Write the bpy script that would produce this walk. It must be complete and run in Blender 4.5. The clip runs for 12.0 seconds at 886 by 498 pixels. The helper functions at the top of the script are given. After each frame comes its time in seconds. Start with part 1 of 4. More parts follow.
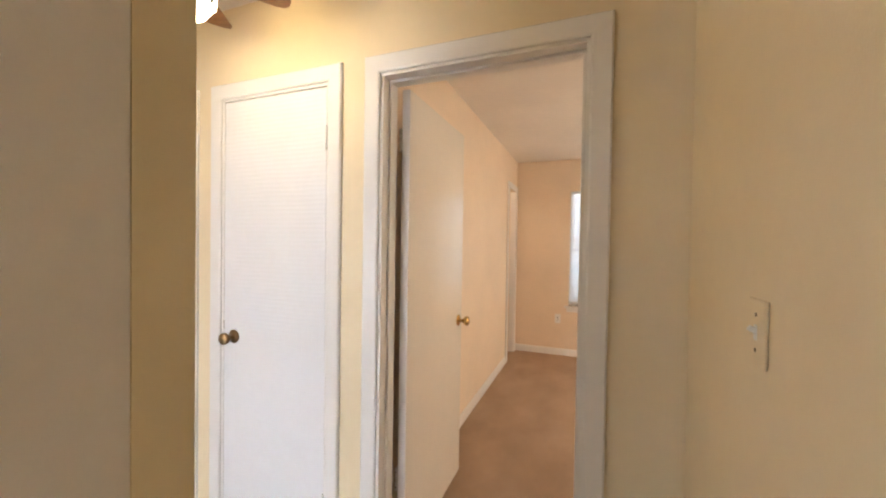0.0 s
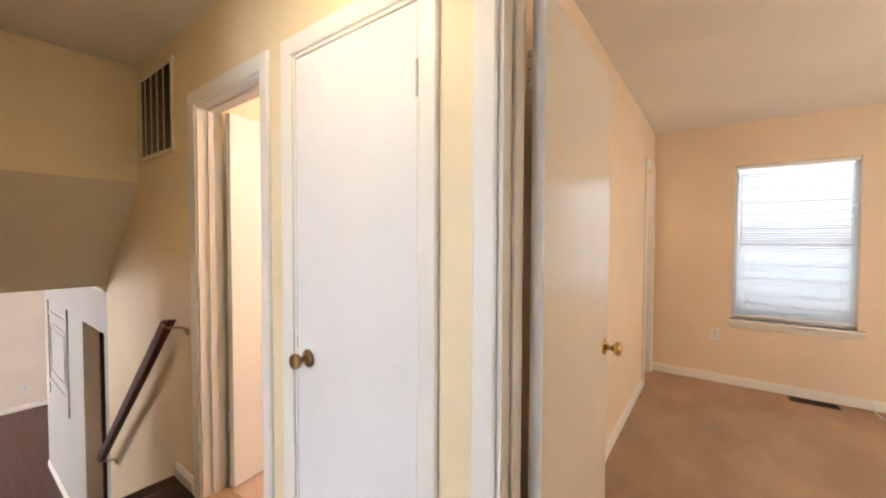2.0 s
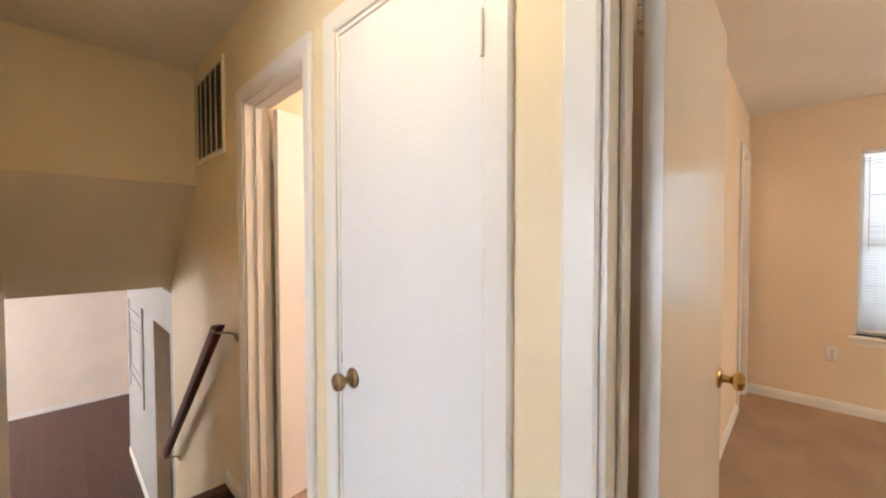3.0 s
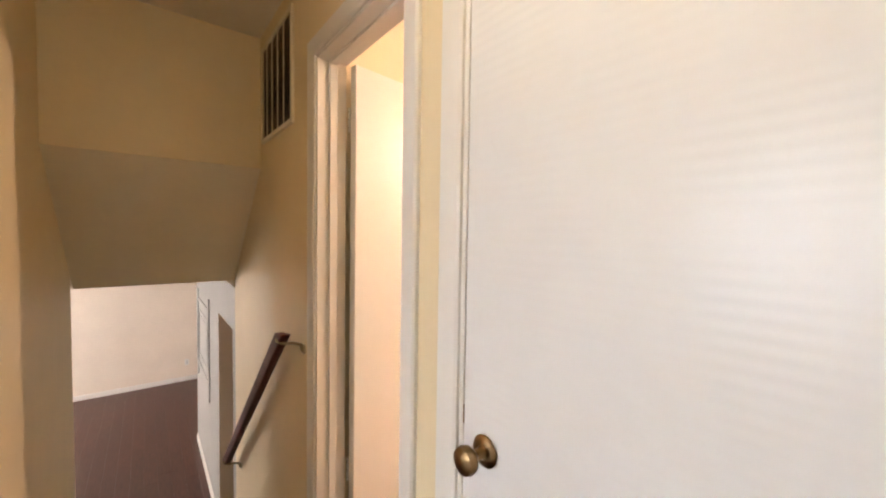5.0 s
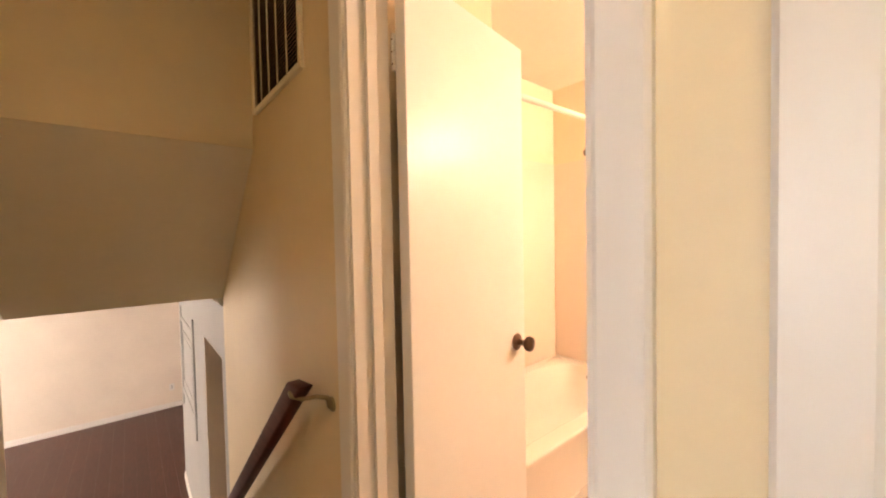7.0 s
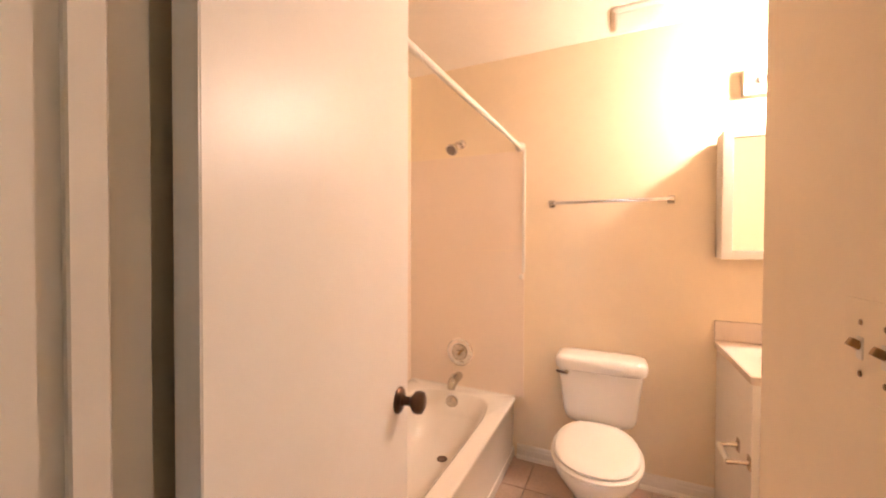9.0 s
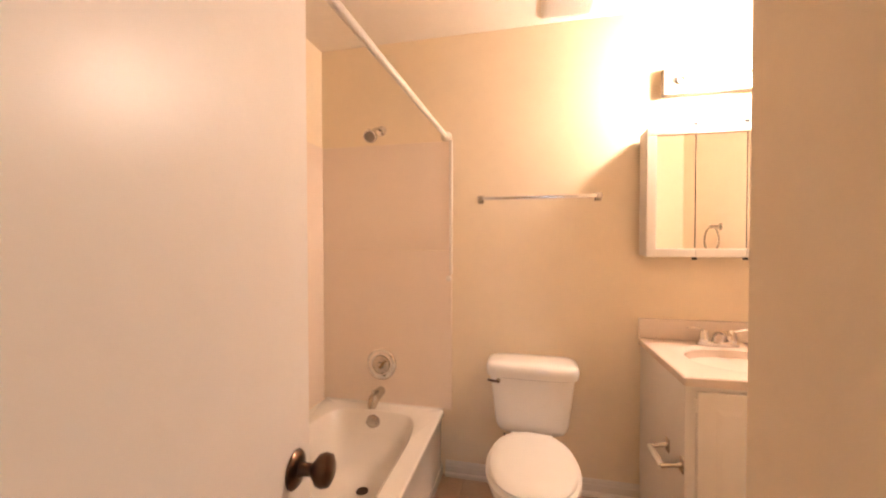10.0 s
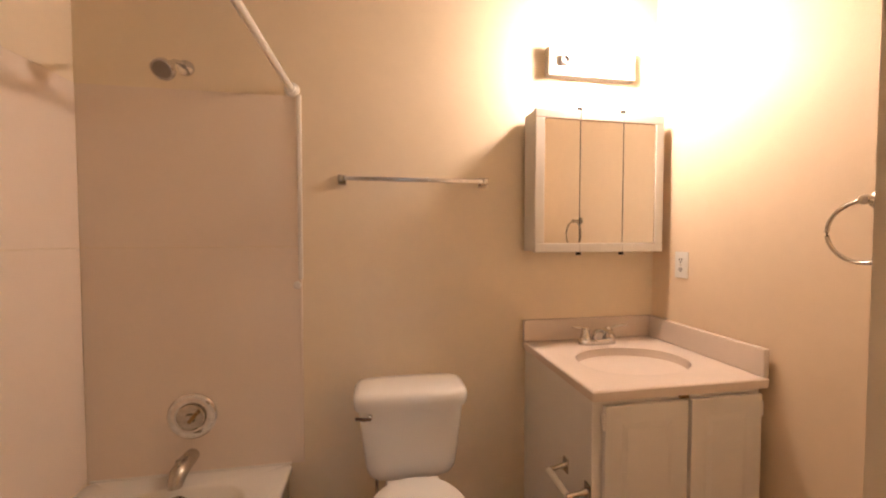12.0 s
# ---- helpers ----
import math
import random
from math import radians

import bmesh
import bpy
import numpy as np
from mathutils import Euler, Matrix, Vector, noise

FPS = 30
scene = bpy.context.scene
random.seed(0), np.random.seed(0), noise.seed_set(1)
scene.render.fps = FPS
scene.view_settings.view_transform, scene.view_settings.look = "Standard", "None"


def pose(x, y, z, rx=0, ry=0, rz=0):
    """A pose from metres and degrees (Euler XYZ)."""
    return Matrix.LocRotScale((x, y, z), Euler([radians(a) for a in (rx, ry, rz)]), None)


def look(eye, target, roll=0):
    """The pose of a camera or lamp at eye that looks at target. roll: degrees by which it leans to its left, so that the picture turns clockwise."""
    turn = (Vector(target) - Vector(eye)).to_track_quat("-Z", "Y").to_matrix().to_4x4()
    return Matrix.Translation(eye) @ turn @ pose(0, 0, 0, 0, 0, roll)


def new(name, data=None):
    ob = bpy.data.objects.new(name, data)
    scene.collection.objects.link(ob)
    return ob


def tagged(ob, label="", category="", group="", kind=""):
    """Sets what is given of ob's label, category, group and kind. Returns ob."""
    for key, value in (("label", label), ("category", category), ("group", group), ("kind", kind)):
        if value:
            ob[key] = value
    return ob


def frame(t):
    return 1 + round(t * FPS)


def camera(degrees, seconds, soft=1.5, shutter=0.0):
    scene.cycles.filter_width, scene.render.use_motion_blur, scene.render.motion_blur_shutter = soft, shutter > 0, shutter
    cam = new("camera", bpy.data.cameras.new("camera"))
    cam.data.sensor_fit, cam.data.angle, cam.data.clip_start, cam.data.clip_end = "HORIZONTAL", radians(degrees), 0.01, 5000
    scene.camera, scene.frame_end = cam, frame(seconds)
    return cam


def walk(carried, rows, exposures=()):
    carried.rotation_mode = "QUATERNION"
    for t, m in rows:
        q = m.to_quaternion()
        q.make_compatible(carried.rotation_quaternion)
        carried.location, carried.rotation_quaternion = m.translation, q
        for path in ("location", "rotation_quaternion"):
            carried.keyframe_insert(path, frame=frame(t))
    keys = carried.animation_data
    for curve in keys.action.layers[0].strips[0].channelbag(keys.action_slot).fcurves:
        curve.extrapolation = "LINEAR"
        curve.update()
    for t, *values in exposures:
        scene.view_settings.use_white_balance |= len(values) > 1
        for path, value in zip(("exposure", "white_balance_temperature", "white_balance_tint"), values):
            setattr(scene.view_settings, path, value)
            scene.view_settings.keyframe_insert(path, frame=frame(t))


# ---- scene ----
cam = camera(99.6, 12.0, 2.1)
PATH = [
    (0, (0.603, -1.266, 1.376), (-0.123, 0.597, 1.342), 0.9),
    (0.5, (0.545, -1.138, 1.369), (-0.3, 0.674, 1.338), 0.6),
    (1, (0.462, -1.0, 1.358), (-0.51, 0.747, 1.314), 0.3),
    (1.5, (0.359, -0.879, 1.362), (-0.745, 0.788, 1.299), 0.2),
    (2, (0.263, -0.796, 1.363), (-0.92, 0.815, 1.302), 0.2),
    (2.5, (0.178, -0.709, 1.368), (-1.12, 0.811, 1.309), -0.1),
    (3, (0.09, -0.642, 1.362), (-1.3, 0.795, 1.308), -0.1),
    (3.2, (0.047, -0.617, 1.362), (-1.364, 0.799, 1.305), -0.1),
    (5, (-0.417, -0.518, 1.351), (-1.984, 0.723, 1.271), 0.9),
    (5.5, (-0.572, -0.498, 1.343), (-2.175, 0.694, 1.254), 0.5),
    (6, (-0.705, -0.478, 1.336), (-2.325, 0.692, 1.253), -0.2),
    (6.5, (-0.864, -0.45, 1.328), (-2.465, 0.747, 1.261), -0.1),
    (6.7, (-0.926, -0.445, 1.318), (-2.505, 0.781, 1.254), -0.5),
    (8.3, (-1.289, -0.201, 1.307), (-2.433, 1.439, 1.282), -0.8),
    (8.5, (-1.335, -0.178, 1.306), (-2.383, 1.525, 1.277), -0.3),
    (9, (-1.414, -0.112, 1.307), (-2.259, 1.712, 1.275), 0.2),
    (9.5, (-1.475, -0.027, 1.302), (-2.098, 1.881, 1.279), 0.4),
    (10, (-1.508, 0.11, 1.308), (-1.949, 2.061, 1.27), -0.1),
    (10.5, (-1.546, 0.233, 1.309), (-1.768, 2.22, 1.269), -0.5),
    (11, (-1.585, 0.351, 1.312), (-1.556, 2.35, 1.251), -0.5),
    (11.5, (-1.602, 0.447, 1.308), (-1.393, 2.435, 1.243), -0.2),
    (12, (-1.608, 0.547, 1.305), (-1.271, 2.517, 1.236), 0.0),
]
walk(cam, [(t, look(eye, target, roll)) for t, eye, target, roll in PATH],
     [(0, 0.28, 6300, 10), (3.2, 0.22, 6250, 9), (5, 0.08, 6750, 10), (6.7, 0.14, 7850, 14), (8.3, -0.27, 6800, 16), (9.5, -0.67, 6700, 15), (10.5, -1.03, 6600, 13), (12, -1.60, 6450, 11)])

# ---- light ----
world = bpy.data.worlds.new("sky")
scene.world = world
world.use_nodes = True
wn = world.node_tree.nodes
sky = wn.new("ShaderNodeTexSky")
sky.sky_type, sky.sun_disc = "NISHITA", False
sky.sun_elevation, sky.sun_rotation = radians(48), radians(200)
world.node_tree.links.new(sky.outputs[0], wn["Background"].inputs[0])
wn["Background"].inputs[1].default_value = 0.1
sun = new("sun", bpy.data.lights.new("sun", "SUN"))
sun.data.energy, sun.data.angle, sun.data.color = 2.0, radians(0.5), (1.0, 0.95, 0.88)
sun.matrix_world = look((0, 0, 12), (2, 5, 0))

FAN_LIGHT, VANITY_LIGHT = 31.0, 1120.0
DAY_BED, DAY_SIDE, DAY_SOUTH, DAY_LOW = 1.8, 8.8, 25.0, 23.0

# ---- materials ----


def base_mat(name, rough=0.5, metal=0.0):
    m = bpy.data.materials.new(name)
    m.use_nodes = True
    b = m.node_tree.nodes["Principled BSDF"]
    b.inputs["Roughness"].default_value, b.inputs["Metallic"].default_value = rough, metal
    return m, m.node_tree, b


def coords(nt, scale=(1, 1, 1)):
    tc, mp = nt.nodes.new("ShaderNodeTexCoord"), nt.nodes.new("ShaderNodeMapping")
    mp.inputs["Scale"].default_value = scale
    nt.links.new(tc.outputs["Object"], mp.inputs["Vector"])
    return mp.outputs["Vector"]


def noise_tex(nt, vec, scale, detail=4.0, rough=0.55):
    n = nt.nodes.new("ShaderNodeTexNoise")
    n.inputs["Scale"].default_value, n.inputs["Detail"].default_value, n.inputs["Roughness"].default_value = scale, detail, rough
    nt.links.new(vec, n.inputs["Vector"])
    return n.outputs["Fac"]


def ramp(nt, fac, stops):
    r = nt.nodes.new("ShaderNodeValToRGB")
    while len(r.color_ramp.elements) < len(stops):
        r.color_ramp.elements.new(0.5)
    for e, (p, c) in zip(r.color_ramp.elements, stops):
        e.position, e.color = p, (*c, 1)
    nt.links.new(fac, r.inputs[0])
    return r.outputs[0]


def mul(nt, a, b, fac=1.0):
    x = nt.nodes.new("ShaderNodeMix")
    x.data_type, x.blend_type = "RGBA", "MULTIPLY"
    x.inputs[0].default_value = fac
    nt.links.new(a, x.inputs[6])
    nt.links.new(b, x.inputs[7])
    return x.outputs[2]


def bump(nt, bsdf, height, strength, dist=0.002):
    b = nt.nodes.new("ShaderNodeBump")
    b.inputs["Strength"].default_value, b.inputs["Distance"].default_value = strength, dist
    nt.links.new(height, b.inputs["Height"])
    nt.links.new(b.outputs[0], bsdf.inputs["Normal"])


def scaled(c, k):
    return tuple(min(1.0, v * k) for v in c)


def paint(name, c, rough, grain=180.0, relief=0.25, wear=0.06, rough_var=0.08):
    """Rolled or brushed paint: faint mottling, uneven gloss and roller stipple."""
    m, nt, b = base_mat(name, rough)
    v = coords(nt)
    big, small = noise_tex(nt, v, 1.7, 5), noise_tex(nt, v, 23.0, 4)
    col = ramp(nt, big, ((0.3, scaled(c, 1 - wear)), (0.7, scaled(c, 1 + wear * 0.5))))
    fine = ramp(nt, small, ((0.3, (1 - wear * 0.4,) * 3), (0.75, (1, 1, 1))))
    nt.links.new(mul(nt, col, fine), b.inputs["Base Color"])
    mr = nt.nodes.new("ShaderNodeMapRange")
    mr.inputs["To Min"].default_value, mr.inputs["To Max"].default_value = rough - rough_var, rough + rough_var
    nt.links.new(noise_tex(nt, v, 6.0, 3), mr.inputs["Value"])
    nt.links.new(mr.outputs[0], b.inputs["Roughness"])
    bump(nt, b, noise_tex(nt, v, grain, 2), relief, 0.0012)
    return m


def metal(name, c, rough):
    m, nt, b = base_mat(name, rough, 1.0)
    v = coords(nt)
    nt.links.new(ramp(nt, noise_tex(nt, v, 45.0, 4), ((0.3, scaled(c, 0.75)), (0.7, c))), b.inputs["Base Color"])
    return m


def wood(name, dark, light, rough, scale=(2.0, 22.0, 22.0), random_tone=0.0):
    m, nt, b = base_mat(name, rough)
    v = coords(nt, scale)
    g = noise_tex(nt, v, 3.0, 8, 0.65)
    col = ramp(nt, g, ((0.3, dark), (0.68, light)))
    col = mul(nt, col, ramp(nt, noise_tex(nt, coords(nt), 1.1, 4), ((0.3, (0.72,) * 3), (0.7, (1, 1, 1)))))
    if random_tone:
        oi = nt.nodes.new("ShaderNodeObjectInfo")
        col = mul(nt, col, ramp(nt, oi.outputs["Random"], ((0.0, (1 - random_tone,) * 3), (1.0, (1, 1, 1)))))
    nt.links.new(col, b.inputs["Base Color"])
    bump(nt, b, g, 0.05, 0.001)
    return m


def carpet_mat():
    m, nt, b = base_mat("beige_carpet", 0.95)
    v = coords(nt)
    pile, track = noise_tex(nt, v, 260.0, 2), noise_tex(nt, coords(nt, (1, 0.6, 1)), 2.6, 5)
    col = mul(nt, ramp(nt, track, ((0.35, (0.43, 0.28, 0.17)), (0.62, (0.54, 0.365, 0.23)))), ramp(nt, pile, ((0.3, (0.7,) * 3), (0.65, (1, 1, 1)))))
    nt.links.new(col, b.inputs["Base Color"])
    bump(nt, b, pile, 0.8, 0.006)
    return m


def tile_mat(name, c, rough):
    m, nt, b = base_mat(name, rough)
    v = coords(nt)
    oi = nt.nodes.new("ShaderNodeObjectInfo")
    col = mul(nt, ramp(nt, noise_tex(nt, v, 5.0, 6), ((0.3, scaled(c, 0.84)), (0.7, c))), ramp(nt, oi.outputs["Random"], ((0, (0.9,) * 3), (1, (1, 1, 1)))))
    nt.links.new(mul(nt, col, ramp(nt, noise_tex(nt, v, 60.0, 4), ((0.3, (0.88,) * 3), (0.6, (1, 1, 1))))), b.inputs["Base Color"])
    bump(nt, b, noise_tex(nt, v, 40.0, 4), 0.15, 0.001)
    return m


def glow(name, c, strength):
    m, nt, b = base_mat(name, 0.4)
    b.inputs["Base Color"].default_value = (0.9, 0.9, 0.9, 1)
    b.inputs["Emission Color"].default_value = (*c, 1)
    b.inputs["Emission Strength"].default_value = strength
    return m


def outdoors(name, strength, low=(0.50, 0.60, 0.60), mid=(0.86, 0.93, 1.0), top=(0.93, 0.96, 1.0)):
    """Bright hazy sky with soft pale green tree masses low down."""
    m, nt, b = base_mat(name, 1.0)
    b.inputs["Base Color"].default_value = (0, 0, 0, 1)
    v = coords(nt)
    sep = nt.nodes.new("ShaderNodeSeparateXYZ")
    nt.links.new(v, sep.inputs[0])
    mr = nt.nodes.new("ShaderNodeMapRange")
    mr.inputs["From Min"].default_value, mr.inputs["From Max"].default_value = -0.2, 2.2
    nt.links.new(sep.outputs["Z"], mr.inputs["Value"])
    add = nt.nodes.new("ShaderNodeMath")
    add.operation = "ADD"
    nt.links.new(mr.outputs[0], add.inputs[0])
    nt.links.new(noise_tex(nt, v, 1.6, 5), add.inputs[1])
    col = ramp(nt, add.outputs[0], ((0.62, low), (0.95, mid), (1.0, top)))
    nt.links.new(col, b.inputs["Emission Color"])
    b.inputs["Emission Strength"].default_value = strength
    return m


CREAM = paint("cream_wall_paint", (0.79, 0.65, 0.42), 0.50, rough_var=0.05)
BEIGE = paint("beige_wall_paint", (0.80, 0.64, 0.46), 0.55, rough_var=0.05)
SHELL = paint("warm_bathroom_paint", (0.875, 0.755, 0.575), 0.46, rough_var=0.05)
PALE = paint("pale_wall_paint", (0.82, 0.76, 0.71), 0.6, rough_var=0.05)
CREAMY = paint("pale_cream_wall_paint", (0.84, 0.74, 0.62), 0.6, rough_var=0.05)
# grey that darkens the lower wall in place of dimmer, cooler light
DIMWALL = paint("shade_toned_wall_paint", (0.42, 0.405, 0.375), 0.6, rough_var=0.05)
CEIL = paint("matt_ceiling_paint", (0.83, 0.77, 0.68), 0.85, 90.0, 0.5, rough_var=0.05)
TRIM = paint("semi_gloss_trim_paint", (0.80, 0.76, 0.70), 0.36, 60.0, 0.04, 0.03, 0.05)
DOOR = paint("white_door_enamel", (0.82, 0.80, 0.78), 0.21, 35.0, 0.10, 0.04, 0.03)
# wave bump shapes the blind's striped reflection into the flush closet door
BLIND_STRIPES = paint("blind_striped_door_enamel", (0.82, 0.80, 0.78), 0.22, 35.0, 0.10, 0.04, 0.03)
_rt = BLIND_STRIPES.node_tree
_wv, _b1 = _rt.nodes.new("ShaderNodeTexWave"), _rt.nodes.new("ShaderNodeBump")
_wv.wave_type, _wv.bands_direction = "BANDS", "Z"
_wv.inputs["Scale"].default_value, _wv.inputs["Distortion"].default_value = 16.0, 1.4
_wv.inputs["Detail"].default_value, _wv.inputs["Detail Scale"].default_value = 1.5, 0.35
_rt.nodes["Principled BSDF"].inputs["Specular IOR Level"].default_value = 0.3
_rt.links.new(coords(_rt), _wv.inputs["Vector"])
_b1.inputs["Strength"].default_value, _b1.inputs["Distance"].default_value = 0.22, 0.0012
_rt.links.new(_wv.outputs["Fac"], _b1.inputs["Height"])
_rt.links.new(_b1.outputs[0], [n for n in _rt.nodes if n.type == "BUMP" and n != _b1][0].inputs["Normal"])
BEDDOOR = paint("cream_white_door_enamel", (0.85, 0.78, 0.66), 0.17, 35.0, 0.10, 0.04, 0.03)
SATIN = paint("white_satin_door_enamel", (0.85, 0.83, 0.80), 0.34, 35.0, 0.10, 0.04, 0.03)
SATIN.node_tree.nodes["Principled BSDF"].inputs["Specular IOR Level"].default_value = 0.3
LAMINATE = paint("white_cabinet_enamel", (0.80, 0.77, 0.72), 0.35, 50.0, 0.12, 0.05, 0.05)
PLASTIC = paint("white_plastic", (0.80, 0.78, 0.73), 0.36, 300.0, 0.03, 0.03, 0.05)
SLAT_LIT, _sn, _sb = base_mat("translucent_blind_slat", 0.4)
_sb.inputs["Base Color"].default_value = (0.85, 0.86, 0.88, 1)
_tr, _mx = _sn.nodes.new("ShaderNodeBsdfTranslucent"), _sn.nodes.new("ShaderNodeMixShader")
_tr.inputs[0].default_value, _mx.inputs[0].default_value = (0.88, 0.90, 0.93, 1), 0.7
_sn.links.new(_sb.outputs[0], _mx.inputs[1]), _sn.links.new(_tr.outputs[0], _mx.inputs[2])
_sn.links.new(_mx.outputs[0], _sn.nodes["Material Output"].inputs[0])
IVORY = paint("ivory_plate_plastic", (0.78, 0.68, 0.50), 0.4, 300.0, 0.03, 0.03)
SLAT = paint("white_blind_enamel", (0.82, 0.82, 0.82), 0.4, 200.0, 0.02, 0.03)
PORCELAIN = paint("white_porcelain", (0.84, 0.82, 0.78), 0.09, 20.0, 0.02, 0.02, 0.03)
ACRYLIC = paint("white_tub_enamel", (0.82, 0.79, 0.73), 0.15, 20.0, 0.02, 0.04, 0.04)
SURROUND = paint("surround_panel", (0.89, 0.775, 0.665), 0.22, 30.0, 0.03, 0.03, 0.02)
MARBLE = paint("cultured_marble", (0.74, 0.64, 0.555), 0.18, 20.0, 0.02, 0.05, 0.04)
CARPET = carpet_mat()
TILE = tile_mat("bathroom_floor_tile", (0.60, 0.44, 0.34), 0.45)
GROUT = paint("grout", (0.42, 0.34, 0.27), 0.9, 200.0, 0.4)
DARKWOOD = wood("dark_stained_floor_wood", (0.050, 0.015, 0.010), (0.115, 0.038, 0.025), 0.34, random_tone=0.18)
RAILWOOD = wood("dark_stained_rail_wood", (0.060, 0.013, 0.010), (0.13, 0.032, 0.022), 0.5)
OAK = wood("oak_fan_blade", (0.26, 0.11, 0.04), (0.45, 0.22, 0.09), 0.4)
SILL = wood("threshold_wood", (0.35, 0.22, 0.12), (0.5, 0.34, 0.2), 0.4)
CHROME = metal("chrome", (0.80, 0.78, 0.76), 0.16)
NICKEL = metal("worn_nickel", (0.56, 0.52, 0.46), 0.26)
BRASS = metal("brass", (0.72, 0.50, 0.20), 0.22)
WORNBRASS = metal("worn_brass", (0.42, 0.33, 0.20), 0.35)
RAILWOOD.node_tree.nodes["Principled BSDF"].inputs["Specular IOR Level"].default_value = 0.22
OLDBRASS = metal("aged_brass", (0.30, 0.19, 0.09), 0.28)
BRONZE = metal("dark_bronze", (0.11, 0.07, 0.05), 0.3)
DARK = paint("dark_void", (0.02, 0.017, 0.014), 0.8)
GRILLE = paint("tan_grille_enamel", (0.34, 0.22, 0.12), 0.5)
MIRROR, _mn, _mb = base_mat("mirror", 0.02, 1.0)
_mb.inputs["Base Color"].default_value = (0.93, 0.94, 0.92, 1)
FAN_GLASS = glow("lit_fan_bowl", (1.0, 0.80, 0.50), FAN_LIGHT)
BULB = glow("lit_globe_bulb", (1.0, 0.755, 0.60), VANITY_LIGHT)
OUT = outdoors("bright_outdoors", DAY_BED)
OUT_SOUTH = outdoors("bright_outdoors_south", DAY_SOUTH, (0.80, 0.88, 1.0), (0.84, 0.91, 1.0), (0.86, 0.92, 1.0))
WARM = ((0.95, 0.76, 0.56), (1.0, 0.83, 0.64), (1.0, 0.86, 0.70))
PLAIN = ((0.96, 0.92, 0.93), (0.98, 0.94, 0.95), (1.0, 0.96, 0.97))
OUT_SIDE = outdoors("bright_outdoors_side", DAY_SIDE, *WARM)
OUT_LOW = outdoors("bright_outdoors_lower", DAY_LOW, *PLAIN)

# ---- building helpers ----


def finish(name, bm, mat, parent=None, label="", smooth=None):
    me = bpy.data.meshes.new(name)
    bmesh.ops.recalc_face_normals(bm, faces=bm.faces)
    if smooth is not None:
        for f in bm.faces:
            f.smooth = True
        for e in bm.edges:
            if len(e.link_faces) == 2 and e.calc_face_angle(0) > radians(smooth):
                e.smooth = False
    bm.to_mesh(me)
    bm.free()
    me.materials.append(mat)
    ob = new(name, me)
    if parent:
        ob.parent = parent
    if label:
        ob["label"] = label
    return ob


def part(name, bm, mat, parent, label="", smooth=None):
    return finish(name, bm, mat, parent, label, smooth)


def thing(name, loc, label, category, rz=0.0, group="", kind=""):
    e = new(name)
    e.empty_display_size = 0.05
    e.matrix_world = pose(*loc, 0, 0, rz)
    return tagged(e, label, category, group, kind)


def box(x0, x1, y0, y1, z0, z1, bevel=0.0, seg=2, bm=None):
    own = bmesh.new()
    bmesh.ops.create_cube(own, size=1)
    bmesh.ops.scale(own, vec=(x1 - x0, y1 - y0, z1 - z0), verts=own.verts)
    bmesh.ops.translate(own, vec=((x0 + x1) / 2, (y0 + y1) / 2, (z0 + z1) / 2), verts=own.verts)
    if bevel:
        bmesh.ops.bevel(own, geom=own.edges[:], offset=bevel, segments=seg, profile=0.5, affect="EDGES")
    if bm is None:
        return own
    return join(bm, own)


def join(bm, other):
    me = bpy.data.meshes.new("tmp")
    other.to_mesh(me)
    other.free()
    bm.from_mesh(me)
    bpy.data.meshes.remove(me)
    return bm


def moved(bm, m):
    bmesh.ops.transform(bm, matrix=m, verts=bm.verts)
    return bm


def lathe(profile, n=24, m=None):
    """Turn (radius, height) pairs round z."""
    bm = bmesh.new()
    rings = []
    for r, h in profile:
        if r < 1e-5:
            rings.append([bm.verts.new((0, 0, h))])
        else:
            rings.append([bm.verts.new((r * math.cos(2 * math.pi * i / n), r * math.sin(2 * math.pi * i / n), h)) for i in range(n)])
    for a, b in zip(rings, rings[1:]):
        for i in range(n):
            j = (i + 1) % n
            if len(a) == 1 and len(b) > 1:
                bm.faces.new((a[0], b[i], b[j]))
            elif len(b) == 1 and len(a) > 1:
                bm.faces.new((a[i], a[j], b[0]))
            elif len(a) > 1:
                bm.faces.new((a[i], a[j], b[j], b[i]))
    for r in (rings[0], rings[-1]):
        if len(r) > 1:
            bm.faces.new(r)
    if m is not None:
        moved(bm, m)
    return bm


def oval(cx, cy, z, a, b, n=2.0, k=48, back=None):
    """A superellipse ring; back: another half-depth for the side towards +y."""
    out = []
    for i in range(k):
        t = 2 * math.pi * i / k
        c, s = math.cos(t), math.sin(t)
        bb = back if back and s > 0 else b
        out.append((cx + a * math.copysign(abs(c) ** (2 / n), c), cy + bb * math.copysign(abs(s) ** (2 / n), s), z))
    return out


def loft(rings, cap0=True, cap1=True):
    bm = bmesh.new()
    vs = [[bm.verts.new(p) for p in r] for r in rings]
    k = len(vs[0])
    for a, b in zip(vs, vs[1:]):
        for i in range(k):
            bm.faces.new((a[i], a[(i + 1) % k], b[(i + 1) % k], b[i]))
    if cap0:
        bm.faces.new(vs[0])
    if cap1:
        bm.faces.new(vs[-1])
    return bm


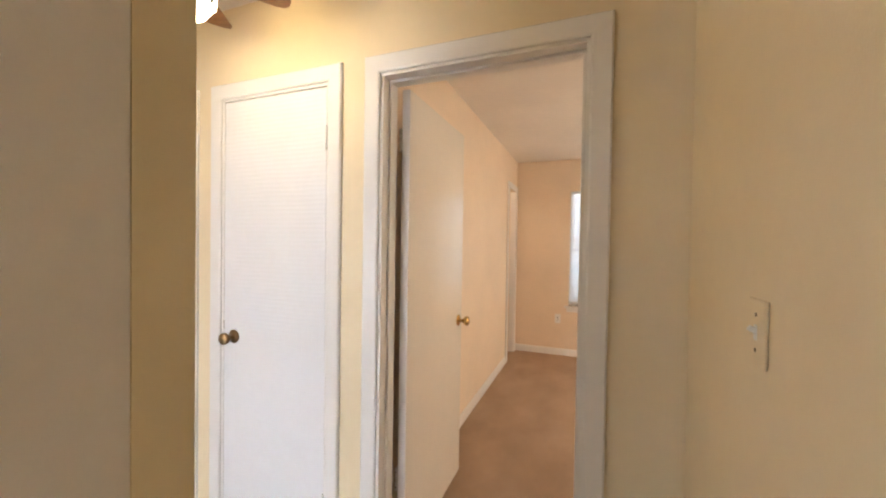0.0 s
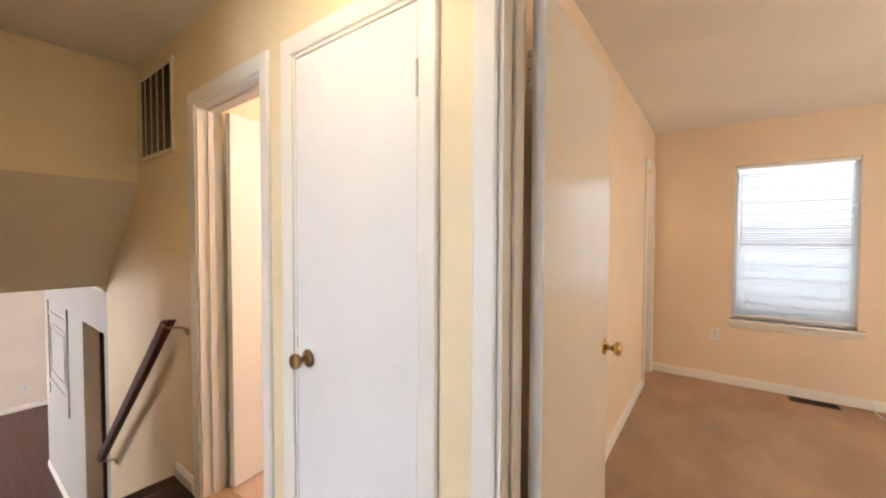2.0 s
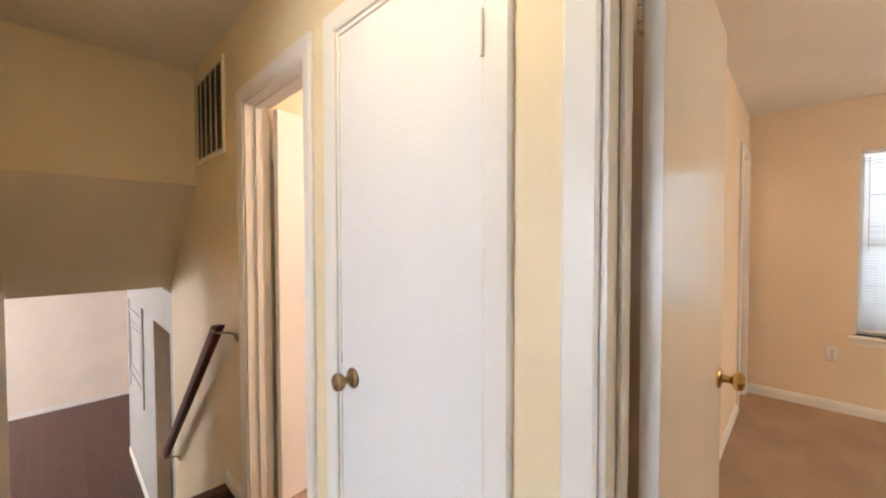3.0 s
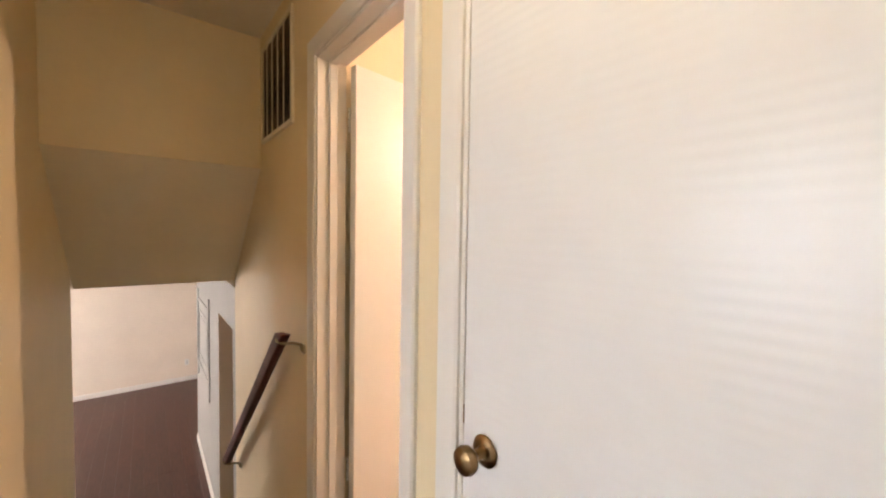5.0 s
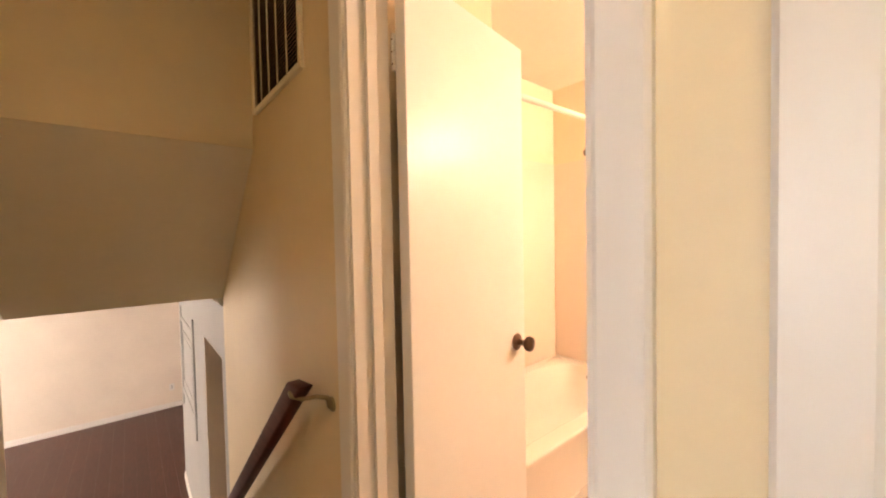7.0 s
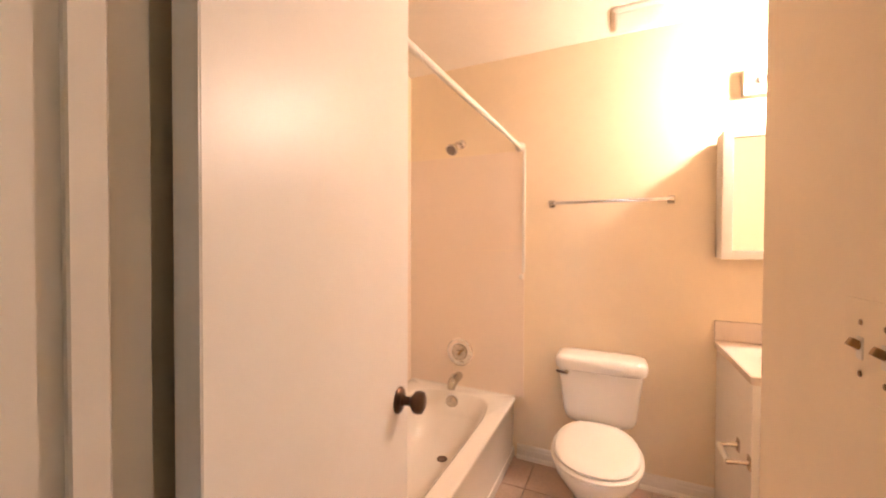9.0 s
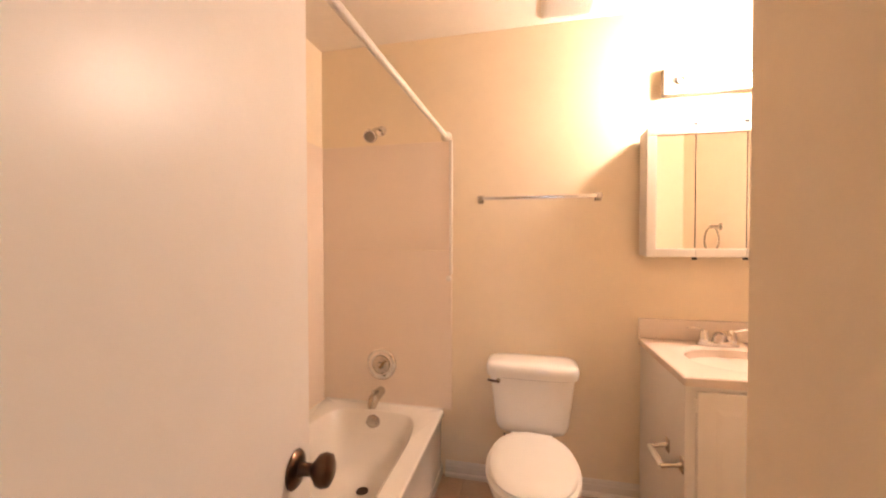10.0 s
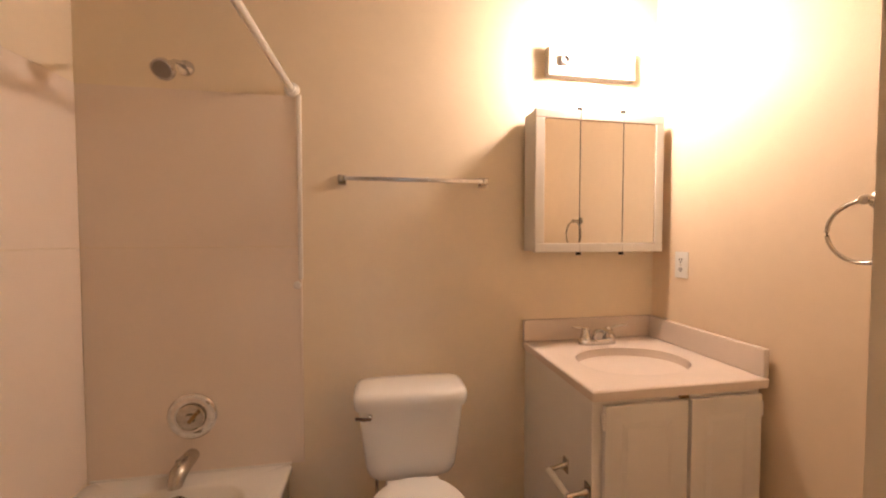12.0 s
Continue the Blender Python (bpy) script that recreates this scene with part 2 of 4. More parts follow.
def tube(points, r, n=12, flat=1.0):
    """A round bar along a line of points."""
    bm = bmesh.new()
    pts = [Vector(p) for p in points]
    rings = []
    for i, p in enumerate(pts):
        d = (pts[min(i + 1, len(pts) - 1)] - pts[max(i - 1, 0)]).normalized()
        u = d.cross(Vector((0, 0, 1)))
        u = u.normalized() if u.length > 1e-3 else Vector((1, 0, 0))
        w = d.cross(u).normalized()
        rr = r[i] if isinstance(r, (list, tuple)) else r
        rings.append([bm.verts.new(p + rr * (math.cos(2 * math.pi * j / n) * u + flat * math.sin(2 * math.pi * j / n) * w)) for j in range(n)])
    for a, b in zip(rings, rings[1:]):
        for j in range(n):
            bm.faces.new((a[j], a[(j + 1) % n], b[(j + 1) % n], b[j]))
    bm.faces.new(rings[0])
    bm.faces.new(rings[-1])
    return bm


def slab(u0, u1, v0, v1, holes, d0, d1, axis):
    """A wall in the plane of u (x or y) and z, with openings right through; axis: the way of its thickness."""
    us = sorted({u0, u1, *[min(max(h[i], u0), u1) for h in holes for i in (0, 1)]})
    vs = sorted({v0, v1, *[min(max(h[i], v0), v1) for h in holes for i in (2, 3)]})

    def solid(i, j):
        if not (0 <= i < len(us) - 1 and 0 <= j < len(vs) - 1):
            return False
        a, b = (us[i] + us[i + 1]) / 2, (vs[j] + vs[j + 1]) / 2
        return not any(h[0] < a < h[1] and h[2] < b < h[3] for h in holes)

    bm = bmesh.new()
    seen = {}

    def vert(i, j, d):
        key = (i, j, d)
        if key not in seen:
            p = (us[i], d, vs[j]) if axis == "y" else (d, us[i], vs[j])
            seen[key] = bm.verts.new(p)
        return seen[key]

    for i in range(len(us) - 1):
        for j in range(len(vs) - 1):
            if not solid(i, j):
                continue
            for d in (d0, d1):
                bm.faces.new([vert(i, j, d), vert(i + 1, j, d), vert(i + 1, j + 1, d), vert(i, j + 1, d)])
            for (di, dj), (p, q) in (((-1, 0), ((i, j), (i, j + 1))), ((1, 0), ((i + 1, j), (i + 1, j + 1))), ((0, -1), ((i, j), (i + 1, j))), ((0, 1), ((i, j + 1), (i + 1, j + 1)))):
                if not solid(i + di, j + dj):
                    bm.faces.new([vert(*p, d0), vert(*q, d0), vert(*q, d1), vert(*p, d1)])
    return bm


def structure(name, bm, mat, label, category, smooth=None):
    return tagged(finish(name, bm, mat, None, "", smooth), label, category, kind="structure")


# ---- plan ----
ZC = 2.44                      # upper ceiling
LOW, LOWC = -1.5, 0.978        # lower room: floor and ceiling
N0, N1 = 0.0, 0.115            # long wall between hall and rooms
S0, S1 = -0.96, -0.875         # wall on the other side of the hall
XR = 0.876                     # end wall of the hall
BED = (-0.163, 0.600)
CLO = (-1.01, -0.395)
BATH = (-1.872, -1.226)
LOWDOOR = (-4.45, -3.70)
DH = 2.03
BW = 2.15                      # far wall of the bathroom
BL, BR = -2.71, -0.31          # side walls of the bathroom
BEND = (-1.15, 0.826)          # corner of the passage inside the bathroom
BEDL, BEDB, BEDR = -0.275, 3.60, 2.60
WIN = (0.380, 1.185, 0.620, 2.03)
END = -2.77                    # wall above the stairs
STAIR0 = -2.19

structure("wall_north", slab(-3.6, XR, LOW, ZC, [(*BED, -0.02, DH), (*CLO, -0.02, DH), (*BATH, -0.02, DH)], N0, N1, "y"),
          CREAM, "cream painted hall wall with three doorways and stair", "wall")
structure("wall_lower_north", slab(-6.4, -3.6, LOW, LOWC, [(*LOWDOOR, LOW - 1, 0.58)], N0, N1, "y"), DIMWALL, "lower wall toned grey for dimmer light, with an open doorway", "wall")
structure("wall_hall_end", box(XR, XR + 0.1, -4.2, N1, -0.1, ZC), CREAM, "cream painted wall at the end of the hall", "wall")
structure("wall_south", slab(-3.5, 0.05, LOW, ZC, [(-1.40, -0.13, 0, 2.1)], S0, S1, "y"), CREAM, "cream painted wall along hall and stairs", "wall")
structure("wall_above_stairs", box(END - 0.1, END, S1, N0, 1.711, ZC), CREAM, "cream painted wall above the stairs", "wall")

# sloped soffit over the stairs
bm = bmesh.new()
sl = [(END, 1.71), (-3.6, LOWC), (-3.6, LOWC + 0.14), (END - 0.1, 1.708)]
a = [bm.verts.new((x, S1, z)) for x, z in sl]
b = [bm.verts.new((x, N0, z)) for x, z in sl]
bm.faces.new(a), bm.faces.new(b)
for i in range(4):
    bm.faces.new((a[i], a[(i + 1) % 4], b[(i + 1) % 4], b[i]))
structure("ceiling_stair_soffit", bm, paint("soffit_paint", (0.80, 0.72, 0.58), 0.7), "taupe sloped soffit over the descending stairs", "ceiling")

structure("ceiling_hall", box(END, XR + 0.1, -4.2, N1, ZC, ZC + 0.1), CEIL, "matt cream hall ceiling", "ceiling")
structure("floor_hall", box(STAIR0, XR + 0.1, -4.2, N0 + 0.03, -0.12, -0.012), DARKWOOD, "dark stained wood hall floor", "floor")

# ---- bathroom shell ----
structure("wall_bath_far", box(BL - 0.1, BR, BW, BW + 0.1, -0.1, ZC), SHELL, "warm cream wall behind toilet and vanity", "wall")
structure("wall_bath_tub", box(BL - 0.1, BL, N1, BW, -0.1, ZC), SHELL, "warm cream wall along the bathtub", "wall")
structure("wall_bath_head", box(BL, -1.96, N1, 0.63, 0, ZC), SHELL, "warm cream wall at the head of the bathtub", "wall")
structure("wall_bath_passage", box(BEND[0], BEND[0] + 0.08, N1, BEND[1], 0, ZC), SHELL, "warm cream wall beside the bathroom door", "wall")
structure("wall_bath_closet", box(BEND[0] + 0.08, BR, BEND[1] - 0.08, BEND[1], 0, ZC), SHELL, "warm cream wall behind the closet", "wall")
structure("wall_bath_vanity", slab(N1, BEDB, 0, ZC, [(3.06, 3.50, -1, 2.03)], BR, BEDL, "x"), BEIGE, "painted wall between bathroom and bedroom", "wall")
structure("ceiling_bath", box(BL - 0.1, BEDL, N1, BW + 0.1, ZC, ZC + 0.1), CEIL, "matt bathroom ceiling", "ceiling")

# ---- bedroom shell ----
structure("wall_bedroom_window", slab(-1.4, BEDR + 0.1, -0.1, ZC, [WIN], BEDB, BEDB + 0.14, "y"), BEIGE, "beige bedroom wall with a window", "wall")
BWIN = (1.3, 2.5, 0.7, 2.05)
structure("wall_bedroom_side", slab(N1, BEDB, -0.1, ZC, [BWIN], BEDR, BEDR + 0.1, "x"), BEIGE, "beige bedroom side wall", "wall")
structure("wall_bedroom_door", box(XR + 0.1, BEDR, N0, N1, -0.1, ZC), BEIGE, "beige bedroom wall beside the door", "wall")
structure("ceiling_bedroom", box(BEDL, BEDR + 0.1, N1, BEDB + 0.14, ZC - 0.02, ZC + 0.1), CEIL, "matt bedroom ceiling", "ceiling")
structure("floor_bedroom", box(BEDL - 0.02, BEDR + 0.1, N0 + 0.03, BEDB + 0.1, -0.12, 0.0), CARPET, "beige cut-pile bedroom carpet with footprints", "carpet")
structure("floor_bedroom_niche", box(-1.4, BEDL - 0.02, BW + 0.1, BEDB + 0.1, -0.12, 0.0), CARPET, "beige cut-pile carpet of the side room", "carpet")
structure("wall_bedroom_niche", box(-1.4, -1.3, BW + 0.1, BEDB, 0, ZC), BEIGE, "beige wall inside the bedroom side room", "wall")
structure("wall_bedroom_niche_near", box(-1.3, BR, BW + 0.1, BW + 0.2, 0, ZC), BEIGE, "beige wall inside the bedroom side room", "wall")
structure("ceiling_bedroom_niche", box(-1.4, BR, BW + 0.1, BEDB, ZC, ZC + 0.1), CEIL, "matt ceiling of the bedroom side room", "ceiling")

# ---- corridor the walk comes from ----
structure("wall_corridor", slab(-4.06, S0, -0.012, ZC, [(-2.9, -2.0, -1, 2.1)], -0.06, 0.047, "x"), PALE, "grey-lit pale wall of the dim corridor", "wall")
structure("wall_corridor_end", box(0.047, XR, -3.1, -3.0, -0.012, ZC), PALE, "pale wall closing the corridor", "wall")

# ---- room across the hall ----
SWIN = (-1.95, -0.45, 0.35, 2.0)
structure("wall_south_room", slab(-2.3, XR, -0.1, ZC, [SWIN], -4.2, -4.06, "y"), PALE, "pale wall with a blinded window", "wall")
structure("wall_south_room_side", box(-2.4, -2.3, -4.2, S0, -0.1, ZC), PALE, "pale side wall of the room across the hall", "wall")
structure("floor_south_room", box(-2.3, STAIR0, -4.06, S0, -0.12, -0.012), DARKWOOD, "dark stained wood floor across the hall", "floor")

# ---- lower room ----
LF, LS, LN = -8.9, -4.6, 1.6
structure("wall_lower_far", box(LF - 0.1, LF, LS, LN, LOW, LOWC), CREAMY, "pale far wall of the lower living room", "wall")
LWIN = (-8.6, -6.5, LOW + 0.35, LOWC - 0.25)
structure("wall_lower_side", slab(LF, -3.5, LOW, LOWC, [LWIN], LS - 0.14, LS, "y"), PALE, "pale side wall of the lower room", "wall")
structure("wall_lower_return", box(LF, -6.4, LN, LN + 0.1, LOW, LOWC), PALE, "pale wall round the corner of the lower room", "wall")
structure("wall_lower_return_side", box(-6.4, -6.3, N1, LN + 0.1, LOW, LOWC), PALE, "pale wall round the corner of the lower room", "wall")
structure("wall_lower_stair_side", box(-3.5, -3.36, LS, S0, LOW, LOWC), PALE, "pale wall beside the foot of the stairs", "wall")
structure("ceiling_lower_edge", box(-3.6, -3.36, LS, S0, LOWC, LOWC + 0.12), PALE, "pale ceiling beside the foot of the stairs", "ceiling")
structure("ceiling_lower", box(LF - 0.1, -3.6, LS, LN + 0.1, LOWC, LOWC + 0.12), PALE, "pale ceiling of the lower living room", "ceiling")
structure("floor_lower", box(LF - 0.1, STAIR0, LS - 0.1, LN + 0.1, LOW - 0.12, LOW - 0.012), DARKWOOD, "dark red-brown wood floor of the lower room", "floor")
structure("wall_lower_nook_side", box(-4.75, -4.65, N1, 1.3, LOW, LOWC), BEIGE, "pale wall beyond the lower doorway", "wall")
structure("wall_lower_nook_back", box(-4.65, -3.3, 1.2, 1.3, LOW, LOWC), PALE, "pale wall beyond the lower doorway", "wall")
structure("wall_lower_nook_end", box(-3.4, -3.3, N1, 1.2, LOW, LOWC), PALE, "pale wall beyond the lower doorway", "wall")
structure("ceiling_lower_nook", box(-4.75, -3.3, N1, 1.3, LOWC, LOWC + 0.12), PALE, "pale ceiling beyond the lower doorway", "ceiling")
structure("floor_bath_base", box(BL, BEDL - 0.02, N0 + 0.03, BW + 0.1, -0.12, -0.012), GROUT, "grout bed of the bathroom floor", "floor")

# beige sheet added over the jamb, its warm shade put into the colour
structure("lower_jamb_shade_tone", box(LOWDOOR[0] - 0.001, LOWDOOR[0] + 0.006, N0 + 0.002, N1 + 0.002, LOW, 0.575), BEIGE, "beige sheet toning the lower doorway jamb for warm shade", "trim")

# ---- outside the windows ----
for nm, x0, x1, y, z0, z1, mt in (("backdrop_bedroom", -0.4, 2.0, BEDB + 0.6, -0.3, 2.9, OUT), ("backdrop_south", -2.6, 0.2, -4.8, -0.2, 2.9, OUT_SOUTH)):
    structure(nm, box(x0, x1, y, y + 0.02, z0, z1), mt, "bright hazy daylight outside the window", "backdrop")

structure("backdrop_lower", box(-9.2, -3.9, LS - 0.82, LS - 0.80, LOW - 0.3, LOWC + 0.6), OUT_LOW, "bright hazy daylight outside the window", "backdrop")
structure("backdrop_side", box(BEDR + 0.5, BEDR + 0.52, 0.6, 3.2, 0.0, 2.8), OUT_SIDE, "bright daylight outside the bedroom side window", "backdrop")

# ---- trim ----
CASING = ((0, 0), (0, 0.009), (0.007, 0.0125), (0.045, 0.0150), (0.060, 0.0155), (0.066, 0.010), (0.066, 0))


def casing(x0, x1, z0, z1, y, face, mat=TRIM):
    """Moulded trim round three sides of a doorway; face: -1 towards -y."""
    bm = bmesh.new()
    rows = []
    for px, pz, ox, oz in ((x0, z0, -1, 0), (x0, z1, -1, 1), (x1, z1, 1, 1), (x1, z0, 1, 0)):
        rows.append([bm.verts.new((px + ox * u, y + face * v, pz + oz * u)) for u, v in CASING])
    n = len(CASING)
    for a, b in zip(rows, rows[1:]):
        for i in range(n):
            bm.faces.new((a[i], a[(i + 1) % n], b[(i + 1) % n], b[i]))
    bm.faces.new(rows[0])
    bm.faces.new(rows[-1])
    return bm


def door_frame(name, op, y0, y1, stop, label, back=True):
    f = thing(name, (op[0], 0, 0), label, "door frame", kind="structure")
    w, j = op[1] - op[0], 0.016
    part("casing", casing(0.004, w - 0.004, 0, DH - 0.004, y0, -1), TRIM, f)
    if back:
        part("casing", casing(0.004, w - 0.004, 0, DH - 0.004, y1, 1), TRIM, f)
    part("jamb", box(-0.001, j, y0 - 0.001, y1 + 0.001, 0, DH - j, 0.001, 1), TRIM, f)
    part("jamb", box(w - j, w + 0.001, y0 - 0.001, y1 + 0.001, 0, DH - j, 0.001, 1), TRIM, f)
    part("head_jamb", box(0, w, y0 - 0.001, y1 + 0.001, DH - j, DH + 0.001, 0.001, 1), TRIM, f)
    if stop:
        part("stop", box(j, j + 0.011, *stop, 0, DH - j - 0.012, 0.002, 1), TRIM, f)
        part("stop", box(w - j - 0.011, w - j, *stop, 0, DH - j - 0.012, 0.002, 1), TRIM, f)
        part("stop", box(j, w - j, *stop, DH - j - 0.011, DH - j, 0.002, 1), TRIM, f)
    return f


door_frame("door_frame_1", BED, N0, N1, (0.045, 0.076), "white moulded frame of the bedroom doorway")
door_frame("door_frame_2", CLO, N0, N1, (0.040, 0.071), "white moulded frame round the closet door", False)
door_frame("door_frame_3", BATH, N0, N1, (0.045, 0.076), "white moulded frame of the bathroom doorway", False)

BASE = ((0, 0), (0.013, 0), (0.013, 0.055), (0.010, 0.062), (0.010, 0.070), (0.005, 0.080), (0, 0.082))


def baseboard(name, p0, p1, nrm, z=0.0, label="white painted baseboard with a moulded top", shoe=False):
    bm = bmesh.new()
    prof = BASE if not shoe else ((0, 0), (0.026, 0), (0.025, 0.010), (0.020, 0.018), (0.013, 0.021)) + BASE[2:]
    a = [bm.verts.new((p0[0] + nrm[0] * u, p0[1] + nrm[1] * u, z + v)) for u, v in prof]
    b = [bm.verts.new((p1[0] + nrm[0] * u, p1[1] + nrm[1] * u, z + v)) for u, v in prof]
    n = len(prof)
    for i in range(n):
        bm.faces.new((a[i], a[(i + 1) % n], b[(i + 1) % n], b[i]))
    bm.faces.new(a), bm.faces.new(b)
    return structure(name, bm, TRIM, label, "baseboard")


baseboard("baseboard_hall_stair", (STAIR0 - 0.01, N0), (BATH[0] - 0.067, N0), (0, -1))
baseboard("baseboard_hall_middle", (BATH[1] + 0.067, N0), (CLO[0] - 0.067, N0), (0, -1))
baseboard("baseboard_hall_right", (BED[1] + 0.067, N0), (XR, N0), (0, -1))
baseboard("baseboard_hall_end", (XR, -4.0), (XR, -0.015), (-1, 0))
baseboard("baseboard_hall_stub", (0.05, S0), (0.05, S1), (1, 0))
baseboard("baseboard_bedroom_far", (BEDL, BEDB), (BEDR, BEDB), (0, -1))
baseboard("baseboard_bedroom_left", (BEDL, 0.2), (BEDL, 2.99), (1, 0))
baseboard("baseboard_bedroom_right", (BEDR, 0.2), (BEDR, BEDB), (-1, 0))
baseboard("baseboard_bath_far", (-1.955, BW), (-0.95, BW), (0, -1), 0.0, "white bathroom baseboard with a shoe moulding", True)
baseboard("baseboard_bath_passage", (BEND[0], N1), (BEND[0], BEND[1]), (-1, 0), 0.0, "white bathroom baseboard with a shoe moulding", True)
baseboard("baseboard_bath_side", (BR, BEND[1]), (BR, 1.60), (-1, 0), 0.0, "white bathroom baseboard with a shoe moulding", True)
baseboard("baseboard_lower_far", (LF, LS), (LF, LN), (1, 0), LOW, "white baseboard over the dark wood floor")
baseboard("baseboard_lower_north", (-6.4, N0), (LOWDOOR[0], N0), (0, -1), LOW, "white baseboard over the dark wood floor")
baseboard("baseboard_lower_corner", (-6.4, N0), (-6.4, LN), (-1, 0), LOW, "white baseboard over the dark wood floor")

# crown moulding under the lower ceiling
bm = bmesh.new()
cr = ((0, 0), (-0.055, 0), (-0.050, -0.012), (-0.030, -0.020), (-0.014, -0.045), (0, -0.055))
a = [bm.verts.new((-6.4, N0 + u, LOWC + v)) for u, v in cr]
b = [bm.verts.new((-3.60, N0 + u, LOWC + v)) for u, v in cr]
for i in range(6):
    bm.faces.new((a[i], a[(i + 1) % 6], b[(i + 1) % 6], b[i]))
bm.faces.new(a), bm.faces.new(b)
structure("trim_crown", bm, TRIM, "white crown moulding along the lower ceiling", "moulding")

# ---- doors ----
KNOB = ((0, 0.0), (0.031, 0.0), (0.032, 0.003), (0.028, 0.008), (0.014, 0.011), (0.0105, 0.018), (0.0105, 0.030), (0.016, 0.036), (0.025, 0.043), (0.0275, 0.053),
        (0.025, 0.062), (0.015, 0.067), (0, 0.068))


def knob(parent, x, y, z, face, rose, ball, label):
    """A round knob with its rose on a door face; face: -1 points to -y."""
    m = pose(x, y, z, 90 if face < 0 else -90)
    k = part("door_knob", lathe(KNOB[4:], 28, m), ball, parent, label, 40)
    part("rose", lathe(KNOB[:5] + ((0, 0.011),), 28, m), rose, k, "", 40)
    return k


def hinge(parent, x, y, z, mat, leafs=True):
    """A butt hinge: knuckle with its joints and two painted leaves."""
    h = part("hinge", tube([(x, y, z - 0.045), (x, y, z + 0.045)], 0.0055, 10), mat, parent, "", 40)
    for dz in (-0.047, 0.047):
        part("pin_tip", lathe([(0, -0.004), (0.005, -0.002), (0.005, 0.002), (0, 0.004)], 10, pose(x, y, z + dz)), mat, h)
    return h


def leaf_door(name, pivot, rz, width, label, rose, ball, skin, z0=0.012, start=0.016):
    """A flush door hung at its left edge and opening away; its hinge edge is clear of the jamb."""
    d = thing(name, (*pivot, 0), label, "door", rz, kind="structure")
    w = width
    part("leaf", box(start, w, -0.036, 0, z0, DH - 0.02, 0.0015, 1), skin, d)
    # white strip puts the hall daylight on the hinge edge into its colour
    part("edge", box(start - 0.0015, start - 0.0002, -0.0355, -0.0005, z0, DH - 0.02), DOOR, d, "hinge edge whitened for the hall daylight")
    for z in (0.365, 1.802):
        h = part("hinge", box(start - 0.008, start + 0.020, 0.0005, 0.0105, z - 0.048, z + 0.048, 0.001, 1), TRIM, d, "painted butt hinge")
        for dz in (-0.032, 0.0, 0.032):
            part("screw", box(start - 0.0092, start - 0.0078, 0.0025, 0.0085, z + dz - 0.0015, z + dz + 0.0015), OLDBRASS, h)
    knob(d, w - 0.062, -0.036, 0.925, -1, rose, ball, "")
    knob(d, w - 0.062, 0.0, 0.925, 1, rose, ball, "")
    part("latch_plate", box(w - 0.001, w + 0.001, -0.031, -0.005, 0.895, 0.955, 0.0005, 1), ball, d)
    return d


leaf_door("door_1", (-0.136, 0.124), 90.0, 0.735, "white flush bedroom door standing open, brass knob", BRASS, BRASS, BEDDOOR)
leaf_door("door_3", (-1.842, 0.122), 99.0, 0.605, "white flush bathroom door standing open, dark bronze knob", BRONZE, BRONZE, SATIN, start=0.009)

c = thing("door_2", (CLO[0], 0, 0), "white flush closet door, shut, aged brass knob", "door", kind="structure")
cw = CLO[1] - CLO[0]
part("leaf", box(0.0172, cw - 0.0172, 0.001, 0.036, 0.012, DH - 0.020, 0.0015, 1), BLIND_STRIPES, c)
for z in (0.27, 1.80):
    hinge(c, cw - 0.017, -0.004, z, PLASTIC)
knob(c, 0.083, 0.001, 0.925, -1, OLDBRASS, OLDBRASS, "")
part("latch_plate", box(0.0165, 0.0190, -0.0005, 0.0008, 0.955, 0.995), OLDBRASS, c)

# open doorway in the far corner of the bedroom, lit from the side room
d = thing("door_frame_4", (BEDL, 3.06, 0), "white frame of the lit doorway in the bedroom corner", "door frame", kind="structure")
part("casing", box(0, 0.016, -0.065, 0.002, 0, DH + 0.065, 0.003), TRIM, d)
part("casing", box(0, 0.016, 0.438, 0.50, 0, DH + 0.065, 0.003), TRIM, d)
part("casing", box(0, 0.016, 0.002, 0.438, DH, DH + 0.065, 0.003), TRIM, d)

part("jamb", box(-0.061, 0.001, 0.424, 0.4405, 0, DH, 0.001, 1), TRIM, d)
# unseen lamp added to give the corner doorway its warm glow
cl = thing("added_lamp", (-0.80, 2.95, ZC), "added unseen lamp that lights the side room", "ceiling lamp")
part("base", lathe([(0, 0), (0.13, 0), (0.13, -0.02), (0, -0.02)], 28), TRIM, cl, "", 40)
part("shade", lathe([(0.12, -0.02), (0.118, -0.05), (0.09, -0.085), (0.04, -0.10), (0, -0.103)], 28), glow("added_lamp_glow", (1.0, 0.76, 0.56), 32.0), cl, "glowing shade of the added lamp", 60)

# threshold between hall and bathroom
structure("threshold_bath", box(BATH[0] + 0.016, BATH[1] - 0.016, N0 - 0.005, N1 + 0.01, -0.01, 0.012, 0.005, 2), SILL, "pale wooden threshold under the bathroom door", "threshold")
structure("threshold_bedroom", box(BED[0] + 0.016, BED[1] - 0.016, N0 - 0.002, N0 + 0.03, -0.01, 0.008, 0.004, 2), SILL, "pale strip where hall wood meets carpet", "threshold")

# ---- windows and blinds ----


